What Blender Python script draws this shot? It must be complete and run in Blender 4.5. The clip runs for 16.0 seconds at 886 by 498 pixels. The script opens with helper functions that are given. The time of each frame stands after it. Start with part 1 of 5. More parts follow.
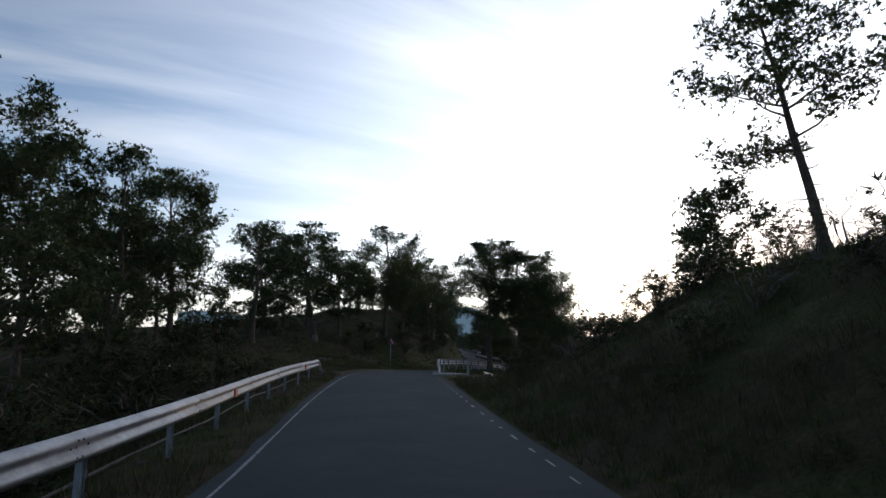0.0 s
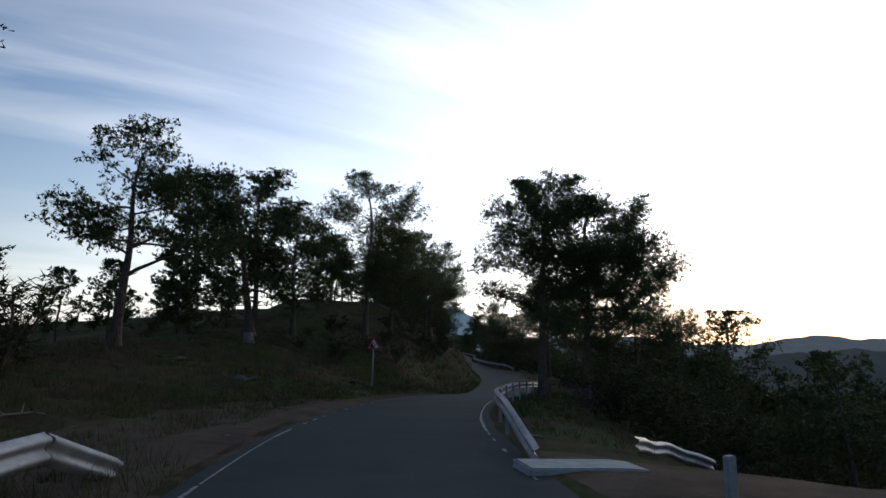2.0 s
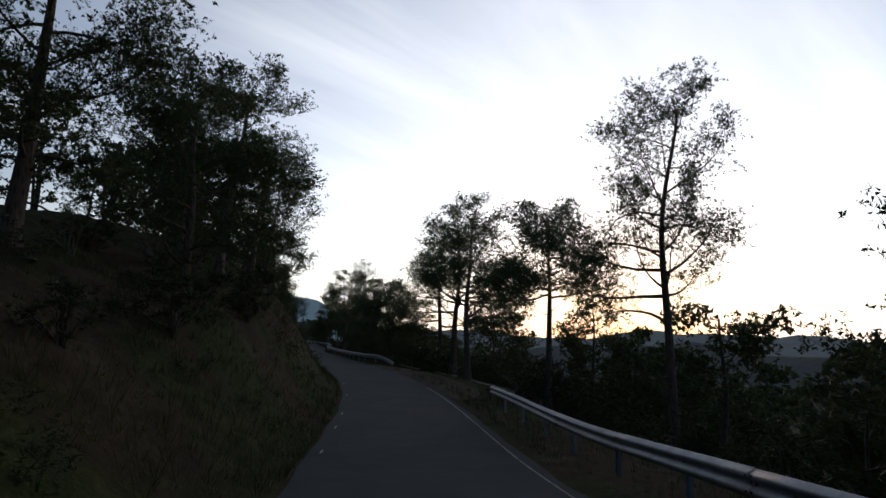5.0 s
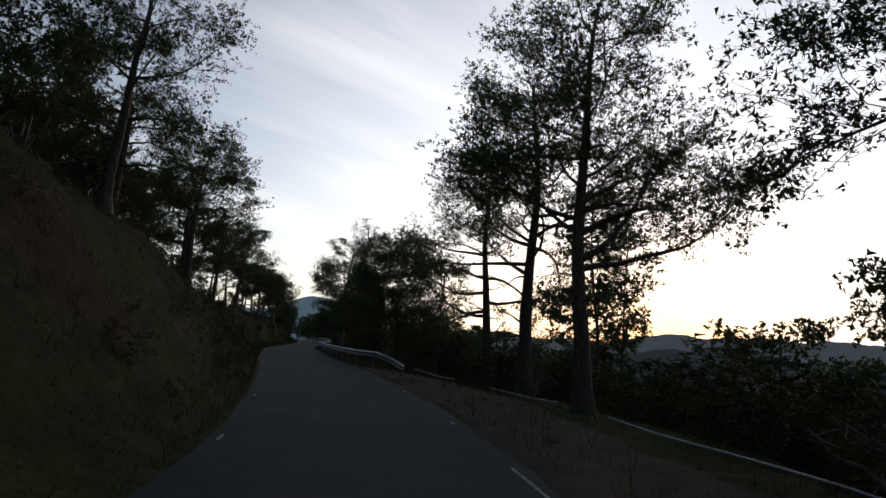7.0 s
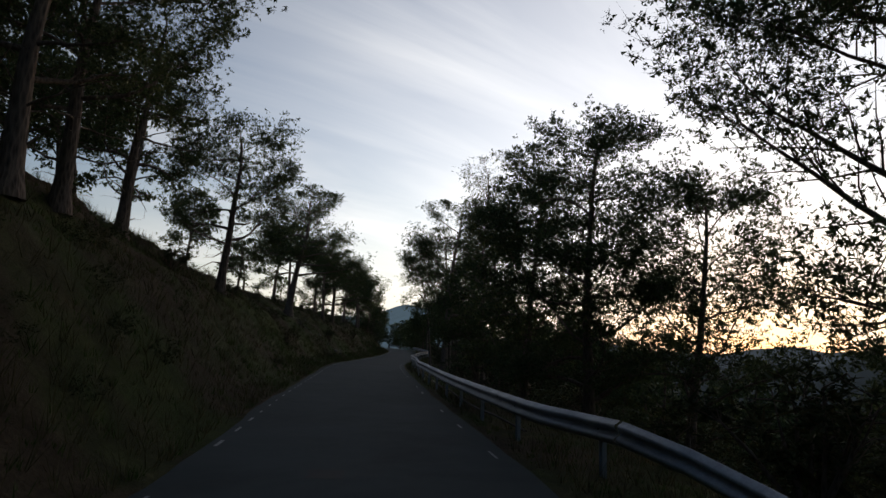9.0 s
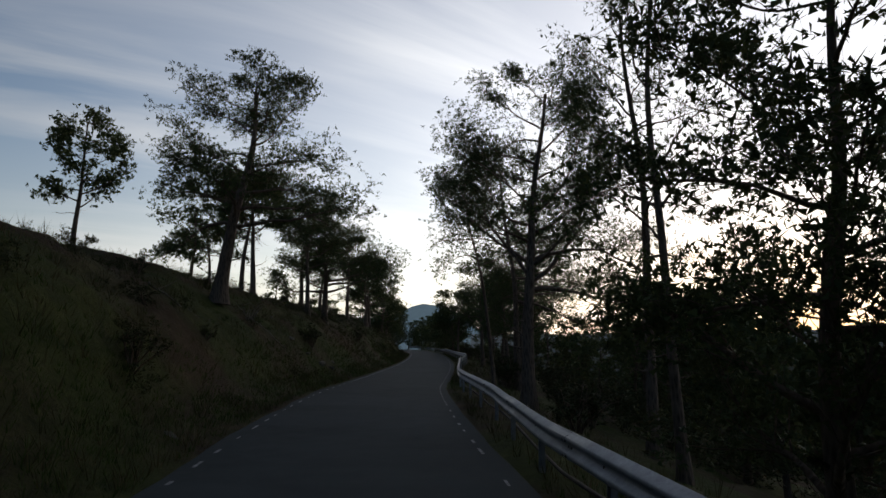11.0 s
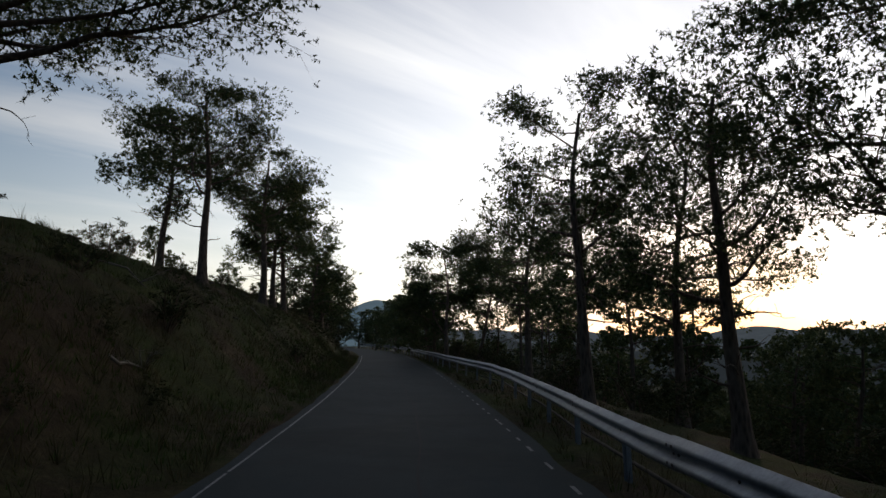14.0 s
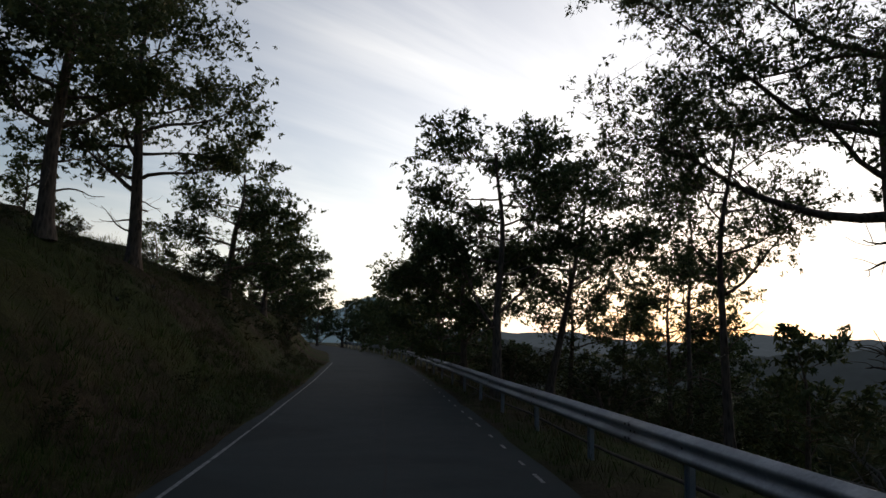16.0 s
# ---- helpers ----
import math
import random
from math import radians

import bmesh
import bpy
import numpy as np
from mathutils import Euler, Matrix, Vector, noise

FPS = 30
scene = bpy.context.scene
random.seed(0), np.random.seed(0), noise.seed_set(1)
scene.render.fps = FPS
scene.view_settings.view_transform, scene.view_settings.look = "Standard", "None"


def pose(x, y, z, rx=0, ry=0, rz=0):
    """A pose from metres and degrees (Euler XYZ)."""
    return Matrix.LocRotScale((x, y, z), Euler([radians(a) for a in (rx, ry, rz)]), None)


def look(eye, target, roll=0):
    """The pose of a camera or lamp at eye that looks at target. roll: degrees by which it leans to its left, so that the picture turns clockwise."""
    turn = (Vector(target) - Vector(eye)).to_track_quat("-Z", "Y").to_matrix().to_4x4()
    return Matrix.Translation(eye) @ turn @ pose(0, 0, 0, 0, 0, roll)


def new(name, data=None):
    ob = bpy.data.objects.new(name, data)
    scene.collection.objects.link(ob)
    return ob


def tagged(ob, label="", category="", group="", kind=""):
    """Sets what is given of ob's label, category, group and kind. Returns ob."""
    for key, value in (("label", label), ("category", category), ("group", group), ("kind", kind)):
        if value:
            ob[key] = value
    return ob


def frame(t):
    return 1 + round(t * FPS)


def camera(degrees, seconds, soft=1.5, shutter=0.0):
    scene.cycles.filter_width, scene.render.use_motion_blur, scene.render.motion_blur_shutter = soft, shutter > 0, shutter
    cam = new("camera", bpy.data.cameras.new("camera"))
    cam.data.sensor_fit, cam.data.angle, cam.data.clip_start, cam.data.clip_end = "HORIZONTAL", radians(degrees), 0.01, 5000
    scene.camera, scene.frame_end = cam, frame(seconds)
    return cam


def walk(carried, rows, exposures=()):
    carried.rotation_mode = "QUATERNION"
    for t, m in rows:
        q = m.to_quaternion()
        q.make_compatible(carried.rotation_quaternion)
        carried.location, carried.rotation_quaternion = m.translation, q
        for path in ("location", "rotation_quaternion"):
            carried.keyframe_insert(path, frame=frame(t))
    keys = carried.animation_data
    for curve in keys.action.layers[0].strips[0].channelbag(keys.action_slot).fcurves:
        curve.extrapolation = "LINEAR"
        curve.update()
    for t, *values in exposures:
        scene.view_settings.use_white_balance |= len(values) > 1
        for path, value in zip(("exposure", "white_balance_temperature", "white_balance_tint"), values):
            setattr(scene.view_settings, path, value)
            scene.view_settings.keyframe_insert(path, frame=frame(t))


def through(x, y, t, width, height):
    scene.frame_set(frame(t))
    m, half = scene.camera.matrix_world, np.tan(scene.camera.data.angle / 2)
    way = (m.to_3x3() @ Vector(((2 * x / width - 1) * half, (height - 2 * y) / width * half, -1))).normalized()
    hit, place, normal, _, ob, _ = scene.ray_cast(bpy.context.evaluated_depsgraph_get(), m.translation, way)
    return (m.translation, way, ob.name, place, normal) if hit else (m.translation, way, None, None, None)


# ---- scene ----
cam = camera(71.3, 16.0)
PATH = [
    (0, (-0.075, -0.026, 1.577), (-0.122, 1.951, 1.877), -0.1),
    (0.5, (-0.525, 5.211, 1.662), (-0.612, 7.187, 1.960), 0.7),
    (1, (-1.115, 10.430, 1.717), (-1.197, 12.406, 2.013), 1.3),
    (1.5, (-1.749, 15.668, 1.743), (-1.802, 17.644, 2.044), 1.0),
    (2, (-2.328, 20.962, 1.739), (-2.325, 22.939, 2.043), 0.5),
    (2.5, (-2.754, 26.349, 1.704), (-2.682, 28.328, 1.990), 0.8),
    (3, (-2.930, 31.867, 1.640), (-2.751, 33.838, 1.929), 1.1),
    (3.5, (-2.758, 37.552, 1.547), (-2.444, 39.504, 1.845), 2.2),
    (4.75, (-0.950, 52.200, 0.880), (-0.518, 54.132, 1.165), 1.4),
    (6, (1.826, 66.910, -0.152), (2.347, 68.820, 0.135), 0.8),
    (6.5, (2.794, 72.723, -0.204), (3.257, 74.647, 0.083), 3.5),
    (7, (3.541, 78.459, -0.233), (3.934, 80.399, 0.054), 1.8),
    (7.5, (4.045, 84.145, -0.236), (4.343, 86.097, 0.078), 1.7),
    (8, (4.283, 89.805, -0.216), (4.509, 91.769, 0.088), 1.2),
    (8.5, (4.234, 95.466, -0.170), (4.374, 97.437, 0.138), 1.3),
    (9, (3.873, 101.152, -0.100), (3.968, 103.127, 0.205), 2.5),
    (11.5, (2.673, 127.799, 0.042), (2.722, 129.776, 0.340), -0.3),
    (12, (2.375, 133.403, 0.020), (2.462, 135.376, 0.333), 0.4),
    (12.5, (2.204, 138.956, 0.001), (2.342, 140.929, 0.298), 0.3),
    (13, (2.143, 144.474, -0.016), (2.315, 146.445, 0.275), -1.0),
    (13.5, (2.172, 149.972, -0.030), (2.353, 151.945, 0.243), -1.3),
    (14, (2.272, 155.466, -0.040), (2.473, 157.435, 0.247), 0.0),
    (14.5, (2.426, 160.970, -0.049), (2.649, 162.934, 0.260), 0.5),
    (15, (2.614, 166.501, -0.054), (2.856, 168.466, 0.233), 2.1),
    (15.5, (2.818, 172.074, -0.057), (3.040, 174.042, 0.222), 2.5),
    (16, (3.020, 177.703, -0.057), (3.229, 179.671, 0.228), 1.6),
]
walk(cam, [(t, look(eye, target, roll)) for t, eye, target, roll in PATH], exposures=[(0, 1.9, 6550, 10), (2.5, 1.83, 6450, 10), (3.5, 1.44, 6450, 10), (6, 1.3, 7000, 10), (9, 1.27, 7200, 10), (11.5, 1.42, 7250, 10), (16, 1.42, 7500, 10)])

# ---- light: a sun setting on the far ridge, cirrus sky ----
SUN_AZ, SUN_EL = radians(29.0), radians(1.6)      # clockwise from +y, above the horizon
SUN_DIR = Vector((math.sin(SUN_AZ) * math.cos(SUN_EL), math.cos(SUN_AZ) * math.cos(SUN_EL), math.sin(SUN_EL)))
world = bpy.data.worlds.new("dusk_sky")
world.use_nodes = True
scene.world = world


def build_sky(nt):
    n, ln = nt.nodes, nt.links
    n.clear()
    sky = n.new("ShaderNodeTexSky")
    sky.sky_type, sky.sun_disc = "NISHITA", False
    sky.sun_elevation, sky.sun_rotation = SUN_EL, SUN_AZ
    sky.altitude, sky.air_density, sky.dust_density, sky.ozone_density = 300, 1.0, 0.6, 3.0
    co = n.new("ShaderNodeTexCoord")
    sep = n.new("ShaderNodeSeparateXYZ")
    ln.new(co.outputs["Generated"], sep.inputs[0])
    zc = n.new("ShaderNodeMath"); zc.operation = "MAXIMUM"; zc.inputs[1].default_value = 0.0
    ln.new(sep.outputs["Z"], zc.inputs[0])
    za = n.new("ShaderNodeMath"); za.operation = "ADD"; za.inputs[1].default_value = 0.12
    ln.new(zc.outputs[0], za.inputs[0])
    comb = n.new("ShaderNodeCombineXYZ")
    for axis in "XY":
        d = n.new("ShaderNodeMath"); d.operation = "DIVIDE"
        ln.new(sep.outputs[axis], d.inputs[0]); ln.new(za.outputs[0], d.inputs[1])
        ln.new(d.outputs[0], comb.inputs[axis])
    mp = n.new("ShaderNodeMapping")
    mp.vector_type = "TEXTURE"
    mp.inputs["Rotation"].default_value = (0, 0, radians(32))
    mp.inputs["Scale"].default_value = (2.6, 0.62, 1.0)
    ln.new(comb.outputs[0], mp.inputs[0])
    streak = n.new("ShaderNodeTexNoise")
    streak.inputs["Scale"].default_value, streak.inputs["Detail"].default_value = 1.25, 7
    streak.inputs["Roughness"].default_value, streak.inputs["Distortion"].default_value = 0.55, 0.5
    ln.new(mp.outputs[0], streak.inputs["Vector"])
    ramp = n.new("ShaderNodeValToRGB")
    ramp.color_ramp.elements[0].position, ramp.color_ramp.elements[1].position = 0.40, 0.66
    ln.new(streak.outputs["Fac"], ramp.inputs[0])
    veil = n.new("ShaderNodeTexNoise")
    veil.inputs["Scale"].default_value, veil.inputs["Detail"].default_value = 0.55, 3
    ln.new(comb.outputs[0], veil.inputs["Vector"])
    vramp = n.new("ShaderNodeValToRGB")
    vramp.color_ramp.elements[0].position, vramp.color_ramp.elements[1].position = 0.30, 0.70
    ln.new(veil.outputs["Fac"], vramp.inputs[0])
    cover = n.new("ShaderNodeMath"); cover.operation = "MULTIPLY"
    ln.new(ramp.outputs[0], cover.inputs[0]); ln.new(vramp.outputs[0], cover.inputs[1])
    half = n.new("ShaderNodeMath"); half.operation = "MULTIPLY"; half.inputs[1].default_value = 0.95
    ln.new(cover.outputs[0], half.inputs[0])
    # thin cloud scatters the sunlight: brighter towards the sun
    dot = n.new("ShaderNodeVectorMath"); dot.operation = "DOT_PRODUCT"
    dot.inputs[1].default_value = SUN_DIR
    ln.new(co.outputs["Generated"], dot.inputs[0])
    near = n.new("ShaderNodeMapRange")
    near.inputs["From Min"].default_value, near.inputs["From Max"].default_value = -0.2, 1.0
    near.inputs["To Min"].default_value, near.inputs["To Max"].default_value = 0.4, 1.0
    ln.new(dot.outputs["Value"], near.inputs["Value"])
    glow = n.new("ShaderNodeMath"); glow.operation = "POWER"; glow.inputs[1].default_value = 3.0
    ln.new(near.outputs[0], glow.inputs[0])
    cloud = n.new("ShaderNodeVectorMath"); cloud.operation = "SCALE"
    cloud.inputs[0].default_value = CLOUD
    ln.new(glow.outputs[0], cloud.inputs["Scale"])
    # the haze all round the sun
    wide = n.new("ShaderNodeMath"); wide.operation = "POWER"; wide.inputs[1].default_value = 8.4
    ln.new(near.outputs[0], wide.inputs[0])
    haze = n.new("ShaderNodeVectorMath"); haze.operation = "SCALE"
    haze.inputs[0].default_value = HAZE
    ln.new(wide.outputs[0], haze.inputs["Scale"])
    lift = n.new("ShaderNodeVectorMath"); lift.operation = "ADD"
    tint = n.new("ShaderNodeVectorMath"); tint.operation = "MULTIPLY"
    tint.inputs[1].default_value = SKY_TINT
    ln.new(sky.outputs[0], tint.inputs[0])
    ln.new(tint.outputs[0], lift.inputs[0]); ln.new(haze.outputs[0], lift.inputs[1])
    mix = n.new("ShaderNodeMix"); mix.data_type = "RGBA"
    ln.new(half.outputs[0], mix.inputs["Factor"])
    ln.new(lift.outputs[0], mix.inputs["A"]); ln.new(cloud.outputs[0], mix.inputs["B"])
    # pale air low over the horizon
    low = n.new("ShaderNodeMath"); low.operation = "SUBTRACT"; low.inputs[0].default_value = 1.0
    ln.new(zc.outputs[0], low.inputs[1])
    thick = n.new("ShaderNodeMath"); thick.operation = "POWER"; thick.inputs[1].default_value = 7.0
    ln.new(low.outputs[0], thick.inputs[0])
    veiled = n.new("ShaderNodeMath"); veiled.operation = "MULTIPLY"; veiled.inputs[1].default_value = 0.7
    ln.new(thick.outputs[0], veiled.inputs[0])
    pale = n.new("ShaderNodeMapRange")
    pale.inputs["From Min"].default_value, pale.inputs["From Max"].default_value = -0.2, 1.0
    pale.inputs["To Min"].default_value, pale.inputs["To Max"].default_value = 0.22, 1.0
    ln.new(dot.outputs["Value"], pale.inputs["Value"])
    air = n.new("ShaderNodeVectorMath"); air.operation = "SCALE"
    air.inputs[0].default_value = LOW_AIR
    ln.new(pale.outputs[0], air.inputs["Scale"])
    by_sun = n.new("ShaderNodeMath"); by_sun.operation = "POWER"; by_sun.inputs[1].default_value = 120.0
    ln.new(near.outputs[0], by_sun.inputs[0])
    warm = n.new("ShaderNodeMix"); warm.data_type = "RGBA"
    warm.inputs["B"].default_value = (*SUN_AIR, 1)
    ln.new(by_sun.outputs[0], warm.inputs["Factor"])
    ln.new(air.outputs[0], warm.inputs["A"])
    sky_low = n.new("ShaderNodeMix"); sky_low.data_type = "RGBA"
    ln.new(veiled.outputs[0], sky_low.inputs["Factor"])
    ln.new(mix.outputs["Result"], sky_low.inputs["A"]); ln.new(warm.outputs["Result"], sky_low.inputs["B"])
    bg = n.new("ShaderNodeBackground"); bg.inputs["Strength"].default_value = SKY_STRENGTH
    ln.new(sky_low.outputs["Result"], bg.inputs["Color"])
    out = n.new("ShaderNodeOutputWorld")
    ln.new(bg.outputs[0], out.inputs["Surface"])


SKY_STRENGTH = 0.12
SKY_TINT = (0.98, 1.0, 1.05)
CLOUD = (5.0, 5.3, 5.8)
HAZE = (3.6, 3.5, 3.4)
LOW_AIR = (4.6, 4.5, 4.5)
SUN_AIR = (6.2, 3.9, 2.1)
build_sky(world.node_tree)
sun = new("sun", bpy.data.lights.new("sun", "SUN"))
sun.data.energy, sun.data.angle, sun.data.color = 0.08, radians(0.6), (1.0, 0.72, 0.45)
sun.matrix_world = look(SUN_DIR * 100, (0, 0, 0))


# ---- materials ----
def material(name, rough=0.9, metal=0.0):
    m = bpy.data.materials.new(name)
    m.use_nodes = True
    b = m.node_tree.nodes["Principled BSDF"]
    b.inputs["Roughness"].default_value, b.inputs["Metallic"].default_value = rough, metal
    b.inputs["Specular IOR Level"].default_value = 0.3
    return m, m.node_tree.nodes, m.node_tree.links, b


def noise_node(n, ln, scale, detail=4, rough=0.6, co=None, dist=0.0):
    t = n.new("ShaderNodeTexNoise")
    t.inputs["Scale"].default_value, t.inputs["Detail"].default_value, t.inputs["Roughness"].default_value = scale, detail, rough
    t.inputs["Distortion"].default_value = dist
    if co is not None:
        ln.new(co, t.inputs["Vector"])
    return t.outputs["Fac"]


def ramp_node(n, ln, fac, stops):
    r = n.new("ShaderNodeValToRGB")
    e = r.color_ramp.elements
    while len(e) < len(stops):
        e.new(0.5)
    for el, (p, c) in zip(e, stops):
        el.position, el.color = p, (*c, 1) if len(c) == 3 else c
    ln.new(fac, r.inputs[0])
    return r.outputs[0]


def mix_node(n, ln, fac, a, b, mode="MIX"):
    m = n.new("ShaderNodeMix")
    m.data_type, m.blend_type = "RGBA", mode
    for sock, v in (("Factor", fac), ("A", a), ("B", b)):
        if isinstance(v, (int, float)):
            m.inputs[sock].default_value = v
        elif isinstance(v, tuple):
            m.inputs[sock].default_value = (*v, 1)
        else:
            ln.new(v, m.inputs[sock])
    return m.outputs["Result"]


def bump_node(n, ln, b, height, strength, dist):
    k = n.new("ShaderNodeBump")
    k.inputs["Strength"].default_value, k.inputs["Distance"].default_value = strength, dist
    ln.new(height, k.inputs["Height"])
    ln.new(k.outputs[0], b.inputs["Normal"])


def world_co(n):
    return n.new("ShaderNodeNewGeometry").outputs["Position"]


def mat_ground():
    m, n, ln, b = material("hillside_soil", 1.0)
    co = world_co(n)
    big = noise_node(n, ln, 0.22, 5, 0.6, co)
    mid = noise_node(n, ln, 1.3, 6, 0.7, co, 0.6)
    fine = noise_node(n, ln, 14.0, 5, 0.75, co)
    soil = ramp_node(n, ln, mid, [(0.3, (0.034, 0.024, 0.014)), (0.55, (0.066, 0.046, 0.027)), (0.75, (0.115, 0.085, 0.052))])
    grass = ramp_node(n, ln, mid, [(0.3, (0.026, 0.036, 0.01)), (0.6, (0.058, 0.066, 0.02)), (0.8, (0.11, 0.1, 0.042))])
    pick = ramp_node(n, ln, big, [(0.42, (0, 0, 0)), (0.58, (1, 1, 1))])
    c = mix_node(n, ln, pick, soil, grass)
    speck = ramp_node(n, ln, fine, [(0.35, (0.55, 0.55, 0.55)), (0.65, (1.25, 1.22, 1.15))])
    c = mix_node(n, ln, 0.8, c, speck, "MULTIPLY")
    ln.new(c, b.inputs["Base Color"])
    b.inputs["Specular IOR Level"].default_value = 0.1
    bump_node(n, ln, b, mix_node(n, ln, 0.5, mid, fine), 0.9, 0.15)
    return m


def mat_dirt():
    m, n, ln, b = material("trodden_dirt", 1.0)
    co = world_co(n)
    mid = noise_node(n, ln, 1.1, 6, 0.7, co, 0.4)
    fine = noise_node(n, ln, 25.0, 4, 0.8, co)
    c = ramp_node(n, ln, mid, [(0.3, (0.06, 0.043, 0.031)), (0.7, (0.12, 0.09, 0.066))])
    c = mix_node(n, ln, 0.7, c, ramp_node(n, ln, fine, [(0.35, (0.6, 0.6, 0.6)), (0.7, (1.3, 1.25, 1.2))]), "MULTIPLY")
    ln.new(c, b.inputs["Base Color"])
    b.inputs["Specular IOR Level"].default_value = 0.1
    bump_node(n, ln, b, fine, 0.8, 0.03)
    return m


def mat_asphalt():
    m, n, ln, b = material("worn_asphalt", 0.85)
    co = world_co(n)
    big = noise_node(n, ln, 0.35, 5, 0.65, co, 0.8)
    mid = noise_node(n, ln, 3.0, 5, 0.6, co)
    fine = noise_node(n, ln, 90.0, 3, 0.8, co)
    c = ramp_node(n, ln, big, [(0.3, (0.026, 0.034, 0.0355)), (0.7, (0.042, 0.053, 0.0555))])
    c = mix_node(n, ln, 0.5, c, ramp_node(n, ln, mid, [(0.35, (0.7, 0.7, 0.7)), (0.65, (1.15, 1.15, 1.15))]), "MULTIPLY")
    c = mix_node(n, ln, 0.6, c, ramp_node(n, ln, fine, [(0.3, (0.55, 0.55, 0.55)), (0.7, (1.4, 1.4, 1.4))]), "MULTIPLY")
    ln.new(c, b.inputs["Base Color"])
    ln.new(ramp_node(n, ln, mid, [(0.3, (0.72, 0.72, 0.72)), (0.7, (0.92, 0.92, 0.92))]), b.inputs["Roughness"])
    b.inputs["Specular IOR Level"].default_value = 0.1
    bump_node(n, ln, b, fine, 0.5, 0.008)
    return m


def mat_speckled(name, c0, c1, scale, rough=0.8, metal=0.0, bump=0.3, dist=0.01, obj_random=0.0, spec=0.3):
    m, n, ln, b = material(name, rough, metal)
    co = world_co(n)
    a = noise_node(n, ln, scale, 6, 0.65, co)
    f = noise_node(n, ln, scale * 7, 4, 0.7, co)
    c = ramp_node(n, ln, a, [(0.3, c0), (0.7, c1)])
    c = mix_node(n, ln, 0.5, c, ramp_node(n, ln, f, [(0.3, (0.65, 0.65, 0.65)), (0.7, (1.25, 1.25, 1.25))]), "MULTIPLY")
    if obj_random:
        oi = n.new("ShaderNodeObjectInfo")
        v = ramp_node(n, ln, oi.outputs["Random"], [(0, (1 - obj_random,) * 3), (1, (1 + obj_random,) * 3)])
        c = mix_node(n, ln, 1.0, c, v, "MULTIPLY")
    ln.new(c, b.inputs["Base Color"])
    b.inputs["Specular IOR Level"].default_value = spec
    if bump:
        bump_node(n, ln, b, f, bump, dist)
    return m


def mat_bark():
    m, n, ln, b = material("pine_bark", 0.95)
    co = world_co(n)
    mp = n.new("ShaderNodeMapping")
    mp.inputs["Scale"].default_value = (1, 1, 0.25)
    ln.new(co, mp.inputs[0])
    v = n.new("ShaderNodeTexVoronoi")
    v.inputs["Scale"].default_value = 16
    ln.new(mp.outputs[0], v.inputs["Vector"])
    f = noise_node(n, ln, 30, 5, 0.7, mp.outputs[0])
    c = ramp_node(n, ln, v.outputs["Distance"], [(0.0, (0.05, 0.035, 0.028)), (0.6, (0.15, 0.11, 0.085))])
    c = mix_node(n, ln, 0.6, c, ramp_node(n, ln, f, [(0.3, (0.6, 0.6, 0.6)), (0.7, (1.3, 1.25, 1.2))]), "MULTIPLY")
    ln.new(c, b.inputs["Base Color"])
    b.inputs["Specular IOR Level"].default_value = 0.15
    bump_node(n, ln, b, v.outputs["Distance"], 0.9, 0.03)
    return m


def mat_leaf(name, c0, c1, c2, rough=0.6, through=0.25):
    m, n, ln, b = material(name, rough)
    geo = n.new("ShaderNodeNewGeometry")
    oi = n.new("ShaderNodeObjectInfo")
    c = ramp_node(n, ln, geo.outputs["Random Per Island"], [(0.0, c0), (0.6, c1), (1.0, c2)])
    patch = noise_node(n, ln, 0.9, 3, 0.6, geo.outputs["Position"])
    c = mix_node(n, ln, 0.6, c, ramp_node(n, ln, patch, [(0.35, (0.6, 0.65, 0.6)), (0.65, (1.3, 1.2, 1.0))]), "MULTIPLY")
    c = mix_node(n, ln, 1.0, c, ramp_node(n, ln, oi.outputs["Random"], [(0, (0.8, 0.85, 0.8)), (1, (1.2, 1.15, 1.1))]), "MULTIPLY")
    ln.new(c, b.inputs["Base Color"])
    b.inputs["Specular IOR Level"].default_value = 0.08
    tr = n.new("ShaderNodeBsdfTranslucent")
    ln.new(c, tr.inputs["Color"])
    mx = n.new("ShaderNodeMixShader")
    mx.inputs[0].default_value = through
    ln.new(b.outputs[0], mx.inputs[1]); ln.new(tr.outputs[0], mx.inputs[2])
    ln.new(mx.outputs[0], n["Material Output"].inputs["Surface"])
    return m


def mat_plain(name, c, rough=0.5, metal=0.0, wear=0.25):
    return mat_speckled(name, tuple(v * (1 - wear) for v in c), tuple(min(1, v * (1 + wear * 0.5)) for v in c), 6.0, rough, metal, 0.1, 0.003)


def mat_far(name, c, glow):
    """Distant slopes; the haze of kilometres of evening air is painted as a glow."""
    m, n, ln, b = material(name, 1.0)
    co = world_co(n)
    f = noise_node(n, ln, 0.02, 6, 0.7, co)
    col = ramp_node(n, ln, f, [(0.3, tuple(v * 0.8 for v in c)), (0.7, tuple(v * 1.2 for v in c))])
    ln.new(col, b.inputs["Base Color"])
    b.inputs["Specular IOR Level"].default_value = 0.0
    # air haze put in as emission; the slopes are no light source
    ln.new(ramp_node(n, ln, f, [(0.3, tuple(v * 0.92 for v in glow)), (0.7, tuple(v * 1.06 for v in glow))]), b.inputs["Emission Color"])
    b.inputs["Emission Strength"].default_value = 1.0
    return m


